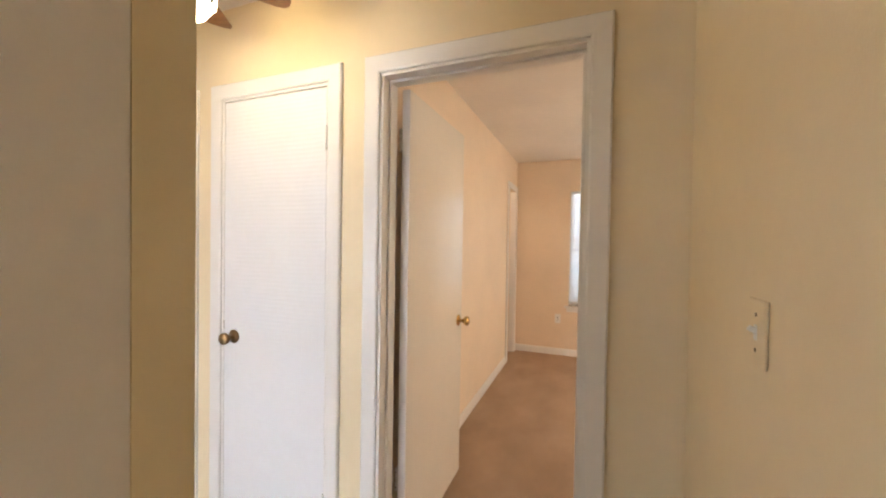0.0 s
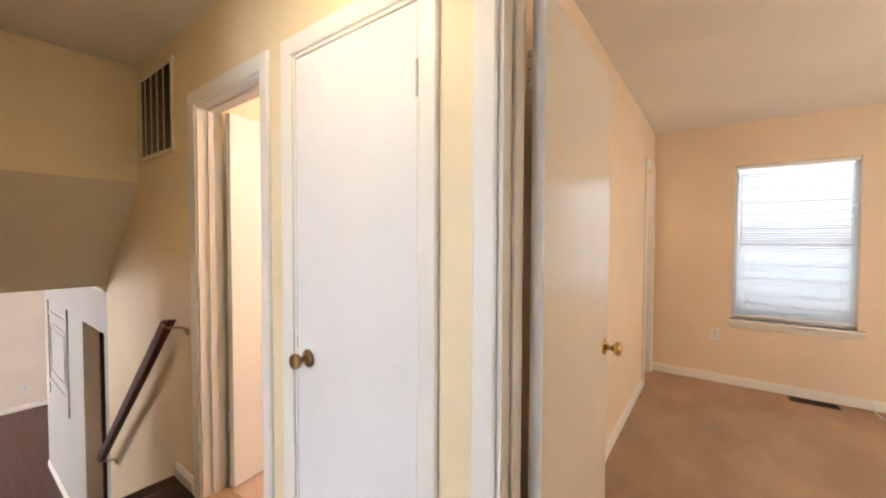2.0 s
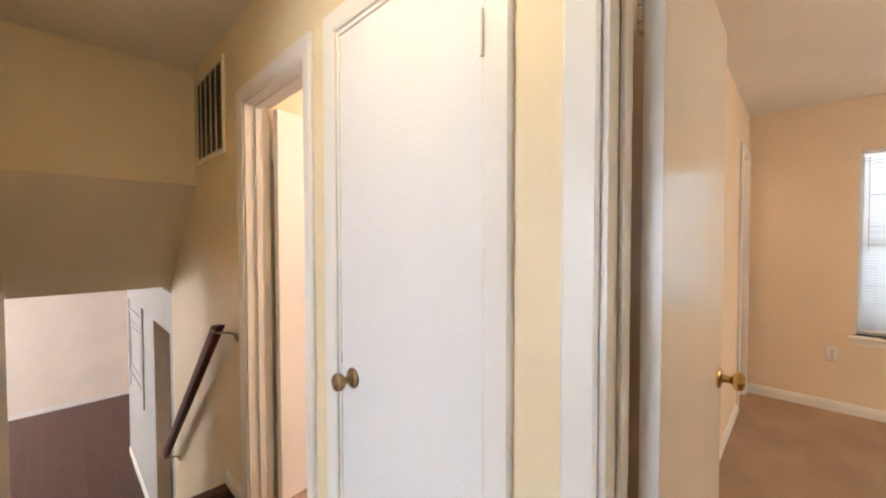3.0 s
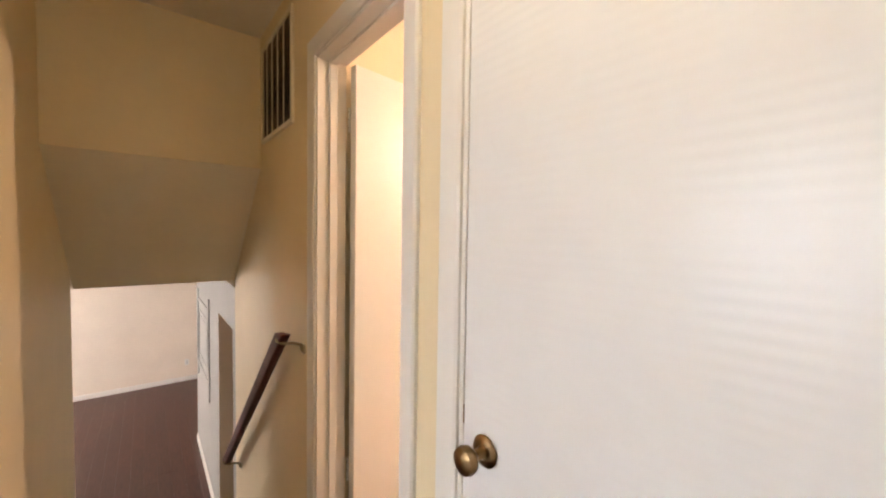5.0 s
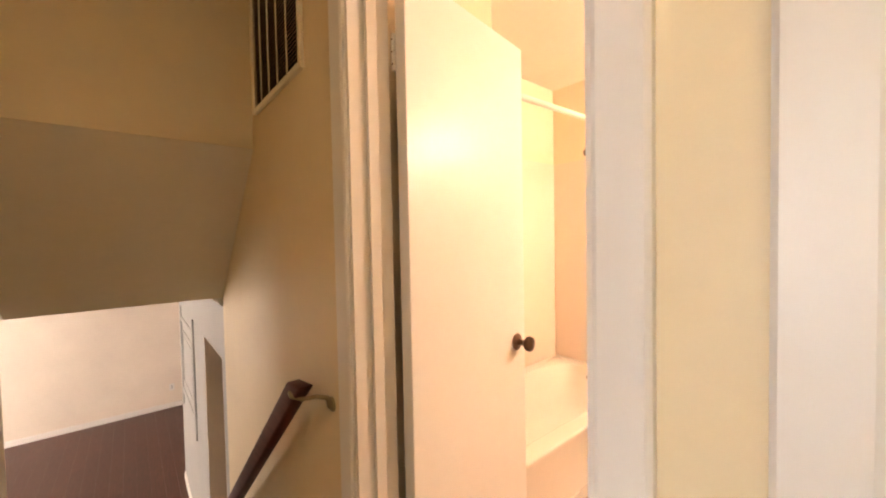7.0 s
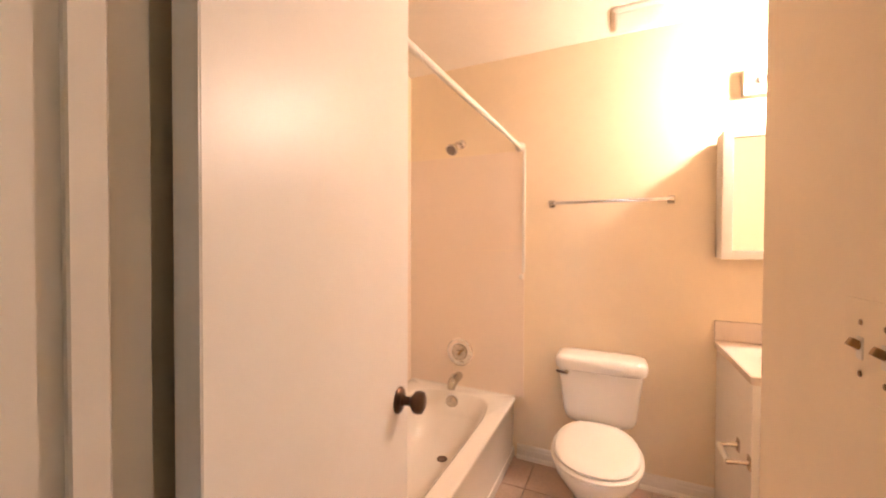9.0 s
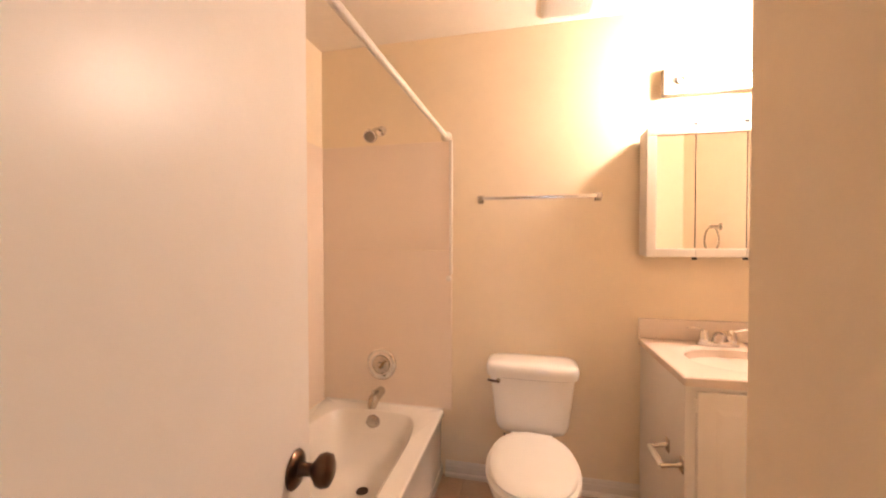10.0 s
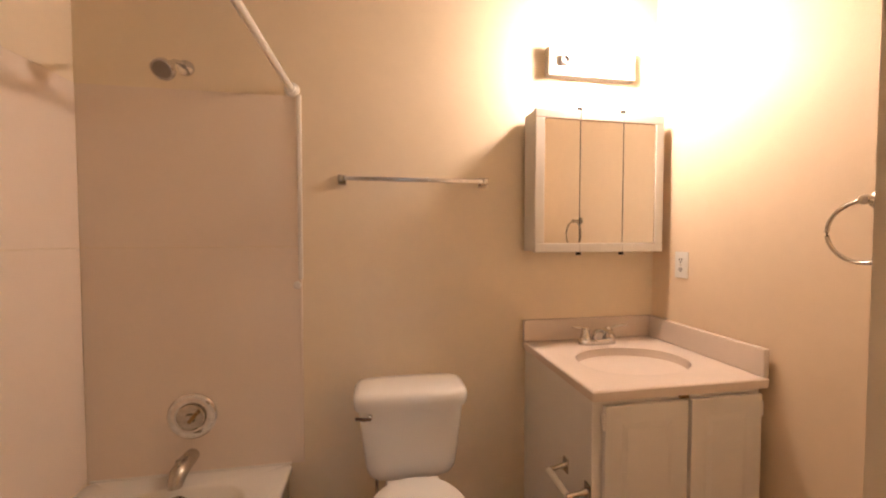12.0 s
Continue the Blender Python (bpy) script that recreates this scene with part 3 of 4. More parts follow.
def window(name, op, y_in, y_out, label, turn=False, cols=1, across=False):
    """A sash window in an opening of a wall; local y runs outwards."""
    w, h = op[1] - op[0], op[3] - op[2]
    mid = (op[0] + op[1]) / 2
    f = thing(name, (y_in, mid, op[2]) if across else (mid, y_in, op[2]), label, "window", -90 if across else 180 if turn else 0, kind="structure")
    t = abs(y_out - y_in)
    a = w / 2
    part("frame", box(-a, -a + 0.03, 0.07, t, 0.0, h, 0.002, 1), TRIM, f)
    box_list = ((a - 0.03, a, 0.0, h), (-a + 0.03, a - 0.03, h - 0.03, h), (-a + 0.03, a - 0.03, 0.0, 0.035))
    for x0, x1, z0, z1 in box_list:
        part("frame", box(x0, x1, 0.07, t, z0, z1, 0.002, 1), TRIM, f)
    part("meeting_rail", box(-a + 0.03, a - 0.03, 0.08, 0.12, h * 0.48, h * 0.48 + 0.032, 0.003), TRIM, f)
    part("sash_rail", box(-a + 0.03, a - 0.03, 0.085, 0.12, 0.035, 0.085, 0.003), TRIM, f)
    for i in range(1, cols):
        x = -a + w * i / cols
        part("mullion", box(x - 0.03, x + 0.03, 0.075, 0.125, 0.035, h - 0.03, 0.003), TRIM, f)
    part("sill", box(-a - 0.045, a + 0.045, -0.045, 0.07, -0.024, 0.0, 0.006, 3), TRIM, f)
    part("apron", box(-a - 0.02, a + 0.02, -0.014, -0.001, -0.075, -0.024, 0.003), TRIM, f)
    return f


def blind(name, op, y_in, label, turn=False, pitch=0.021, tilt=84):
    """Horizontal blind hung in a window opening: headrail, slats, bottom rail, cords and wand."""
    w, h = op[1] - op[0] - 0.02, op[3] - op[2]
    f = thing(name, ((op[0] + op[1]) / 2, y_in, op[2]), label, "blind", 180 if turn else 0)
    a = w / 2
    part("headrail", box(-a, a, 0.012, 0.045, h - 0.03, h - 0.002, 0.003), SLAT, f)
    part("bottom_rail", box(-a, a, 0.018, 0.040, 0.028, 0.042, 0.004), SLAT, f)
    bm = bmesh.new()
    rows = []
    for i in range(5):
        u = (i / 4 - 0.5) * (pitch + 0.0012 if tilt > 60 else pitch + 0.008)
        rows.append([bm.verts.new((x, u, -0.0012 * (2 * i / 4 - 1) ** 2)) for x in (-a, a)])
    for p, q in zip(rows, rows[1:]):
        bm.faces.new((p[0], p[1], q[1], q[0]))
    bmesh.ops.solidify(bm, geom=bm.faces[:], thickness=0.0006)
    first = part("slat", bm, SLAT_LIT, f)
    n = int((h - 0.085) / pitch)
    for i in range(n):
        o = first if i == 0 else new("slat", first.data)
        o.parent = f
        o.matrix_basis = pose(0, 0.029, 0.058 + i * pitch, tilt + (0.0 if tilt > 60 else 1.0) * math.sin(i * 12.9898), 0, 0)
    for x in (-a * 0.78, a * 0.78):
        part("ladder_cord", tube([(x, 0.0165, 0.04), (x, 0.0165, h - 0.03)], 0.0008, 6), SLAT, f)
    part("wand", tube([(-a * 0.9, 0.006, h - 0.03), (-a * 0.9 + 0.004, 0.004, h * 0.45)], 0.003, 6), PLASTIC, f)
    return f


window("window_1", WIN, BEDB, BEDB + 0.14, "white bedroom sash window with a sill")
blind("window_blind", WIN, BEDB, "white horizontal mini blind lowered over the bedroom window", False, 0.0215, 37)
window("window_2", SWIN, -4.06, -4.2, "white sash window across the hall", True)
blind("window_blind", SWIN, -4.06, "white horizontal blind over the window across the hall", True, 0.055, 38)
window("window_3", LWIN, LS, LS - 0.14, "wide white window of the lower living room", True, 3)
window("window_4", BWIN, BEDR, BEDR + 0.1, "white side window of the bedroom", False, 2, True)

# ---- hall ----


def plate(name, loc, rz, label, category, kind, gangs=1, on=None, face=None):
    """A wall plate facing local -y with toggles or sockets."""
    p = thing(name, loc, label, category, rz)
    w = 0.035 + 0.023 * (gangs - 1)
    part("plate", box(-w, w, -0.006, 0, -0.057, 0.057, 0.003, 2), face or (IVORY if kind == "switch" else PLASTIC), p)
    for g in range(gangs):
        x = (g - (gangs - 1) / 2) * 0.046
        if kind == "switch":
            part("toggle_slot", box(x - 0.006, x + 0.006, -0.0075, -0.005, -0.013, 0.013, 0.0005, 1), TRIM, p)
            part("toggle", moved(box(-0.004, 0.004, -0.012, 0, -0.005, 0.005, 0.001, 1), pose(x, -0.006, 0.002, -28)), on or PLASTIC, p)
            for z in (-0.030, 0.030):
                part("screw", lathe([(0, -0.001), (0.0035, 0), (0.0035, 0.001), (0, 0.0016)], 10, pose(x, -0.006, z, 90)), on or NICKEL, p)
        else:
            for z in (-0.020, 0.020):
                s = part("socket", loft([oval(x, z, 0, 0.0165, 0.0145, 3, 24), oval(x, z, 0.002, 0.016, 0.014, 3, 24)]), PLASTIC, p)
                moved_mesh(s, pose(0, -0.0055, 0, 90))
                for dx in (-0.006, 0.006):
                    part("slot", box(x + dx - 0.0018, x + dx + 0.0018, -0.0086, -0.0072, z - 0.003, z + 0.008), DARK, s)
                part("slot", box(x - 0.003, x + 0.003, -0.0086, -0.0072, z - 0.011, z - 0.005), DARK, s)
            part("screw", lathe([(0, -0.001), (0.003, 0), (0.003, 0.001), (0, 0.0016)], 10, pose(x, -0.006, 0, 90)), NICKEL, p)
    return p


def moved_mesh(ob, m):
    ob.data.transform(m)


plate("light_switch", (XR, -0.482, 1.232), 90 * -1, "cream toggle light switch on the hall end wall", "switch", "switch", face=CREAM)
plate("power_outlet", (0.257, BEDB, 0.452), 0, "white double outlet low on the bedroom wall", "outlet", "outlet")
plate("light_switch", (BEND[0], 0.461, 1.187), -90, "wall-coloured double switch plate with brown toggles by the bathroom door", "switch", "switch", 2, OLDBRASS, SHELL)
plate("power_outlet", (BR, 1.972, 1.180), -90, "white double outlet above the vanity side splash", "outlet", "outlet")
plate("power_outlet", (LF, 0.05, -1.15), 90, "white outlet on the far wall of the lower room", "outlet", "outlet")

# return-air grille high on the wall
g = thing("air_grille", (-2.69, N0, 1.832), "cream framed return air grille with dark louvres", "air grille")
gw, gh = 0.548, 0.513
part("backing", box(0.012, gw - 0.012, -0.002, -0.0005, 0.012, gh - 0.012), DARK, g)
for b4 in ((0, gw, 0, 0.022), (0, gw, gh - 0.022, gh), (0, 0.022, 0.022, gh - 0.022), (gw - 0.022, gw, 0.022, gh - 0.022)):
    part("frame", box(b4[0], b4[1], -0.014, 0, b4[2], b4[3], 0.003), IVORY, g)
lm = box(0.022, gw - 0.022, -0.0005, 0.0005, -0.007, 0.007)
first = part("louvre", lm, GRILLE, g)
for i in range(34):
    o = first if i == 0 else new("louvre", first.data)
    o.parent = g
    o.matrix_basis = pose(0, -0.0075, 0.030 + i * 0.0138, -38)
for i in range(1, 5):
    x = 0.022 + (gw - 0.044) * i / 5
    part("mullion", box(x - 0.0018, x + 0.0018, -0.0145, -0.010, 0.022, gh - 0.022, 0.0006, 1), IVORY, g)

# ceiling fan with a lit bowl
f = thing("ceiling_fan", (-0.60, -0.46, ZC), "small oak-bladed ceiling fan with a lit glass bowl", "ceiling fan")
part("canopy", lathe([(0, 0), (0.065, 0), (0.068, -0.02), (0.055, -0.05), (0.03, -0.06), (0, -0.06)], 32), TRIM, f, "", 40)
part("motor", lathe([(0.03, -0.055), (0.03, -0.10), (0.085, -0.115), (0.098, -0.14), (0.098, -0.205), (0.08, -0.23), (0.055, -0.24), (0, -0.24)], 32), TRIM, f, "white enamelled motor housing", 40)
part("bowl", lathe([(0.05, -0.241), (0.082, -0.247), (0.092, -0.268), (0.090, -0.310), (0.062, -0.350), (0, -0.364)], 32), FAN_GLASS, f, "lit frosted glass bowl", 60)
for i in range(5):
    m = pose(0, 0, -0.222, 0, 0, 53 + 72 * i) @ pose(0, 0, 0, 11)
    bm = bmesh.new()
    out = [(0.115, -0.042), (0.18, -0.052), (0.28, -0.062), (0.306, -0.050), (0.315, -0.022), (0.315, 0.022), (0.306, 0.050), (0.28, 0.062), (0.18, 0.052), (0.115, 0.042)]
    bm.faces.new([bm.verts.new((x, y, 0)) for x, y in out])
    bmesh.ops.solidify(bm, geom=bm.faces[:], thickness=0.006)
    bl = part("blade", moved(bm, m), OAK, f, "oak veneer blade")
    part("blade_iron", moved(box(0.085, 0.165, -0.016, 0.016, 0.004, 0.009, 0.002), m), TRIM, bl)
part("pull_chain", tube([(0.095, 0.02, -0.225), (0.097, 0.021, -0.31)], 0.0012, 6), NICKEL, f)
part("pull_fob", lathe([(0, -0.022), (0.006, -0.018), (0.008, -0.006), (0.004, 0.006), (0, 0.008)], 12, pose(0.097, 0.021, -0.315)), PLASTIC, f, "cream pull fob", 40)

# ---- stairs ----
st = thing("staircase", (STAIR0, N0, 0), "dark stained wooden stairs going down", "stairs", kind="structure")
RISE, RUN = 0.1875, 0.2045
for i in range(8):
    x = -RUN * i
    part("riser", box(x - 0.02, x, S1 + 0.002, -0.002, -RISE * (i + 1), -RISE * i - (0.03 if i else 0.012)), DARKWOOD, st)
    if i < 7:
        part("tread", box(x - RUN - 0.02, x + 0.022 - 0.02, S1 + 0.002, -0.002, -RISE * (i + 1) - 0.03, -RISE * (i + 1), 0.006, 2), DARKWOOD, st)
part("landing_nosing", box(-0.03, 0.06, S1 + 0.002, -0.002, -0.03, 0.002, 0.008, 2), DARKWOOD, st)

h = thing("handrail", (-2.07, -0.085, 0.926), "dark stained wooden handrail on brass wall brackets", "handrail")
dx, dz = -1.455, -1.265
# a board on edge, cut level at both ends
bm = bmesh.new()
prof = ((0, 0), (0.112, 0.015), (0.112 + dx, 0.015 + dz), (dx, dz))
f0 = bm.faces.new([bm.verts.new((x, -0.019, z)) for x, z in prof])
ex = bmesh.ops.extrude_face_region(bm, geom=[f0])
bmesh.ops.translate(bm, vec=(0, 0.038, 0), verts=[v for v in ex["geom"] if isinstance(v, bmesh.types.BMVert)])
bmesh.ops.bevel(bm, geom=bm.edges[:], offset=0.007, segments=3, profile=0.5, affect="EDGES")
part("rail", bm, RAILWOOD, h, "", 40)
for s in (0.012, 0.965):
    p = Vector((0.070 + dx * s, 0, dz * s - 0.008))
    br = part("bracket", tube([p + Vector((-0.022, -0.0205, 0.003)), p + Vector((0.0, -0.022, 0.0)), p + Vector((0.012, 0.0, -0.010)), p + Vector((0.012, 0.040, -0.014)), p + Vector((0.012, 0.070, -0.026)), p + Vector((0.012, 0.078, -0.055))], [0.005, 0.006, 0.006, 0.006, 0.007, 0.008], 10), WORNBRASS, h, "worn brass bracket", 50)
    part("rosette", lathe([(0, 0), (0.021, 0.0), (0.019, 0.005), (0.010, 0.009), (0, 0.009)], 20, pose(p.x + 0.012, 0.0845, p.z - 0.048, 90)), WORNBRASS, br, "", 40)

# moulded wall frame in the lower room, its shade put into the grey
w = thing("wall_frame", (-5.10, N0, LOW), "white applied panel moulding, greyed for shade like its wall", "moulding")
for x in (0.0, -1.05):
    part("stile", box(x - 0.024, x + 0.024, -0.016, -0.0005, 0.99, 2.11, 0.006, 3), DIMWALL, w)
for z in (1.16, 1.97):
    part("rail", box(-1.02, -0.03, -0.012, -0.0005, z - 0.024, z + 0.024, 0.006, 3), DIMWALL, w)
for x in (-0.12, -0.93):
    part("inner_stile", box(x - 0.016, x + 0.016, -0.010, -0.0005, 1.27, 1.86, 0.004, 2), DIMWALL, w)
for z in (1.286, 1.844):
    part("inner_rail", box(-0.914, -0.136, -0.010, -0.0005, z - 0.016, z + 0.016, 0.005, 2), DIMWALL, w)
part("panel", box(-0.87, -0.18, -0.007, -0.0005, 1.335, 1.795, 0.004, 2), DIMWALL, w)

# dark door leaf folded back beyond the lower doorway
d5 = thing("door_5", (-4.492, 0.122, LOW), "dark stained wooden door folded back beyond the lower doorway", "door", kind="structure")
part("leaf", box(0, 0.036, 0, 0.70, 0.012, 2.02, 0.002, 1), RAILWOOD, d5)
knob_at = pose(0.036, 0.635, 0.93, 0, 90)
part("door_knob", lathe(KNOB, 24, knob_at), BRONZE, d5, "", 40)

# ---- bedroom floor things ----
r = thing("floor_register", (0.93, 3.50, 0.0), "brown metal floor register set in the carpet", "floor register")
part("frame", box(-0.155, 0.155, -0.06, 0.06, 0.0, 0.006, 0.003), BRONZE, r)
first = part("louvre", box(-0.145, 0.145, -0.0015, 0.0015, 0.004, 0.009), BRONZE, r)
for i in range(8):
    o = first if i == 0 else new("louvre", first.data)
    o.parent = r
    o.matrix_basis = pose(0, -0.046 + i * 0.0131, 0)
cb = thing("loose_cable", (1.27, 3.52, 0.004), "short white cable lying on the carpet by the wall", "cable")
part("cord", tube([(0.0, 0.06, 0.09), (0.0, 0.03, 0.05), (0.01, -0.02, 0.004), (0.03, -0.10, 0.002), (0.07, -0.15, 0.002), (0.10, -0.16, 0.003)], 0.004, 8), PLASTIC, cb)
part("plug", tube([(0.10, -0.16, 0.004), (0.125, -0.163, 0.004)], 0.006, 8), BRASS, cb)

# ---- bathroom ----
TX0, TX1, TY0, TY1, TZ = BL + 0.008, -1.962, 0.64, BW - 0.006, 0.368
tcx, tcy, ta, tb = (TX0 + TX1) / 2, (TY0 + TY1) / 2, (TX1 - TX0) / 2, (TY1 - TY0) / 2
t = thing("bathtub", (tcx, tcy, 0), "white enamelled alcove bathtub", "bathtub")
rings = [oval(0, 0, 0.03, ta - 0.012, tb, 60), oval(0, 0, 0.10, ta - 0.016, tb, 60), oval(0, 0, TZ - 0.045, ta - 0.012, tb, 60), oval(0, 0, TZ - 0.02, ta, tb, 60), oval(0, 0, TZ - 0.006, ta, tb, 60),
         oval(0, 0, TZ, ta - 0.006, tb - 0.004, 40), oval(0.0, 0, TZ, ta - 0.085, tb - 0.085, 5), oval(0.0, 0, TZ - 0.008, ta - 0.095, tb - 0.095, 5),
         oval(0, 0, TZ - 0.12, ta - 0.12, tb - 0.14, 4.5), oval(0, 0, 0.13, ta - 0.15, tb - 0.21, 4), oval(0, 0, 0.095, ta - 0.19, tb - 0.27, 3.5), oval(0, 0, 0.085, ta - 0.25, tb - 0.34, 3)]
part("basin", loft(rings), ACRYLIC, t, "", 38)
part("apron_toe", box(ta - 0.03, ta - 0.008, -tb, tb, 0.0, 0.06, 0.004), ACRYLIC, t)
part("drain", lathe([(0, 0.002), (0.010, 0.002), (0.028, 0.004), (0.030, 0.0), (0, -0.001)], 24, pose(-2.296 - tcx, 1.79 - tcy, 0.0865)), BRONZE, t, "dark drain")
ov = part("overflow_plate", lathe([(0, 0.014), (0.026, 0.013), (0.040, 0.008), (0.043, 0), (0, 0)], 28, pose(-2.342 - tcx, 2.033 - tcy, 0.306, 84)), NICKEL, t, "chrome overflow plate", 40)
for dx in (-0.014, 0.014):
    part("screw", lathe([(0, 0.003), (0.004, 0.002), (0.004, 0), (0, 0)], 10, pose(-2.345 - tcx + dx, 2.021 - tcy, 0.302, 84)), NICKEL, ov)

# surround: two tiers of glossy panels on three walls
s = thing("tub_surround", (tcx, BW, TZ), "glossy off-white wall panels round the bathtub", "tub surround", kind="structure")
ZS, ZJ = 1.865 - TZ, 1.262 - TZ
for z0, z1 in ((0.0006, ZJ - 0.0015), (ZJ + 0.0015, ZS)):
    part("panel", box(TX0 - tcx, -1.925 - tcx, -0.006, -0.0005, z0, z1, 0.001, 1), SURROUND, s)
    part("panel", box(BL - tcx + 0.0005, BL - tcx + 0.0075, TY0 - BW, -0.007, z0, z1, 0.001, 1), SURROUND, s)
    part("panel", box(TX0 - tcx, -1.965 - tcx, 0.6305 - BW, 0.636 - BW, z0, z1, 0.001, 1), SURROUND, s)
part("caulk", tube([(TX0 - tcx + 0.008, -0.0075, 0.002), (-1.966 - tcx, -0.0075, 0.002)], 0.0045, 8), ACRYLIC, s, "white caulk bead")
part("edge_trim", box(-1.931 - tcx, -1.913 - tcx, -0.013, -0.0005, 1.13 - TZ, ZS + 0.006, 0.004, 2), TRIM, s, "white edge strip")
part("edge_trim", box(-1.929 - tcx, -1.917 - tcx, -0.008, -0.0005, 0.003, 1.13 - TZ, 0.003, 2), SURROUND, s)
part("end_button", lathe([(0, 0.010), (0.012, 0.008), (0.017, 0.0), (0, 0)], 18, pose(-1.935 - tcx, -0.006, 1.105 - TZ, 90)), TRIM, s, "", 40)

rd = thing("curtain_rod", (-1.948, BW, 1.890), "cream painted shower curtain rod, empty", "curtain rod")
part("rod", tube([(0, -0.002, 0), (0, 0.637 - BW, -0.03)], 0.0125, 16), TRIM, rd, "", 40)
for y, rx, fz in ((-0.0005, 90, 0), (0.6305 - BW, -90, -0.03)):
    part("flange", lathe([(0, 0), (0.030, 0), (0.029, 0.006), (0.018, 0.014), (0.016, 0.030), (0.0126, 0.031), (0, 0.031)], 24, pose(0, y, fz, rx)), TRIM, rd, "", 40)

# shower fittings
sh = thing("wall_shower", (-2.330, BW - 0.006, 1.945), "chrome shower head on a bent arm", "shower head")
part("arm", tube([(0, 0, 0), (0, -0.05, 0.0), (0, -0.085, -0.012), (0, -0.110, -0.035)], 0.0085, 12), CHROME, sh, "", 50)
part("escutcheon", lathe([(0, 0), (0.030, 0), (0.028, 0.006), (0.012, 0.012), (0, 0.012)], 24, pose(0, 0, 0, 90)), CHROME, sh, "", 40)
hm = pose(0, -0.108, -0.032, 128)
hd = part("head", lathe([(0, 0), (0.013, 0), (0.016, 0.012), (0.014, 0.022), (0.026, 0.036), (0.036, 0.056), (0.037, 0.070), (0.033, 0.074), (0.031, 0.072), (0, 0.072)], 28, hm), CHROME, sh, "", 40)
part("nozzle_plate", lathe([(0, 0.0725), (0.029, 0.0725), (0.027, 0.0755), (0, 0.0765)], 28, hm), paint("grey_nozzles", (0.25, 0.22, 0.19), 0.5), hd, "", 40)

vl = thing("shower_valve", (-2.335, BW - 0.006, 0.598), "round chrome shower valve with a clear knob", "shower valve")
part("escutcheon", lathe([(0, 0), (0.090, 0), (0.090, 0.006), (0.084, 0.012), (0.072, 0.010), (0.060, 0.014), (0.050, 0.011), (0, 0.011)], 40, pose(0, 0, 0, 90)), CHROME, vl, "", 30)
part("handle", lathe([(0, 0.011), (0.050, 0.0115), (0.051, 0.018), (0.046, 0.022), (0.020, 0.024), (0.017, 0.036), (0.011, 0.040), (0, 0.040)], 28, pose(0, 0, 0, 90)), NICKEL, vl, "round dial with a small hub", 25)
part("lever", moved(box(-0.007, 0.007, -0.004, 0.004, 0.0, 0.055, 0.003), pose(0.002, -0.040, -0.010, 12, 40, 0)), OLDBRASS, vl, "small tarnished lever")

sp = thing("tub_spout", (-2.340, BW - 0.006, 0.440), "chrome bathtub spout under the valve", "bath spout")
part("spout", tube([(0, 0, 0), (0, -0.06, 0.0), (0, -0.105, -0.008), (0, -0.128, -0.032), (0, -0.130, -0.045)], [0.027, 0.030, 0.030, 0.026, 0.022], 18), NICKEL, sp, "", 50)
part("diverter", lathe([(0.004, 0), (0.004, 0.018), (0.008, 0.020), (0.008, 0.028), (0, 0.029)], 12, pose(0, -0.105, 0.014)), NICKEL, sp, "", 40)

# towel bar
tb_ = thing("towel_bar", (-1.757, BW, 1.536), "clear towel bar between two chrome posts", "towel bar")
L = 0.597
for x in (0, L):
    p_ = part("post", box(x - 0.011, x + 0.011, -0.066, -0.0005, -0.013, 0.013, 0.004, 2), NICKEL, tb_)
    part("foot", box(x - 0.017, x + 0.017, -0.008, -0.0005, -0.021, 0.021, 0.003, 2), NICKEL, p_)
part("bar", box(0.011, L - 0.011, -0.061, -0.051, -0.008, 0.008, 0.002), CHROME, tb_)

# toilet
CX = -1.487
w = thing("toilet", (CX, BW, 0), "white porcelain toilet with lid closed", "toilet")
part("tank", loft([oval(0, -0.115, 0.366, 0.118, 0.060, 4), oval(0, -0.115, 0.370, 0.142, 0.078, 4), oval(0, -0.114, 0.380, 0.160, 0.088, 4.5), oval(0, -0.113, 0.400, 0.171, 0.093, 5), oval(0, -0.112, 0.43, 0.177, 0.095, 6), oval(0, -0.108, 0.66, 0.205, 0.100, 7)]), PORCELAIN, w, "", 45)
part("tank_lid", loft([oval(0, -0.108, 0.643, 0.208, 0.100, 5), oval(0, -0.110, 0.648, 0.218, 0.108, 5), oval(0, -0.110, 0.672, 0.223, 0.112, 5), oval(0, -0.110, 0.694, 0.222, 0.111, 5), oval(0, -0.110, 0.707, 0.214, 0.104, 5),
                       oval(0, -0.110, 0.714, 0.196, 0.088, 5), oval(0, -0.110, 0.717, 0.14, 0.05, 5)]), PORCELAIN, w, "", 50)
hd = part("flush_handle", lathe([(0, 0), (0.012, 0), (0.012, 0.008), (0.006, 0.012), (0, 0.012)], 16, pose(-0.160, -0.207, 0.631, 90)), NICKEL, w, "chrome flush lever", 40)
# dark bronze puts the chrome lever's dark reflection into its colour
part("lever", tube([(-0.155, -0.218, 0.629), (-0.180, -0.224, 0.632), (-0.210, -0.226, 0.638)], [0.006, 0.011, 0.008], 10, 0.6), BRONZE, hd, "", 50)
bcy = -0.475
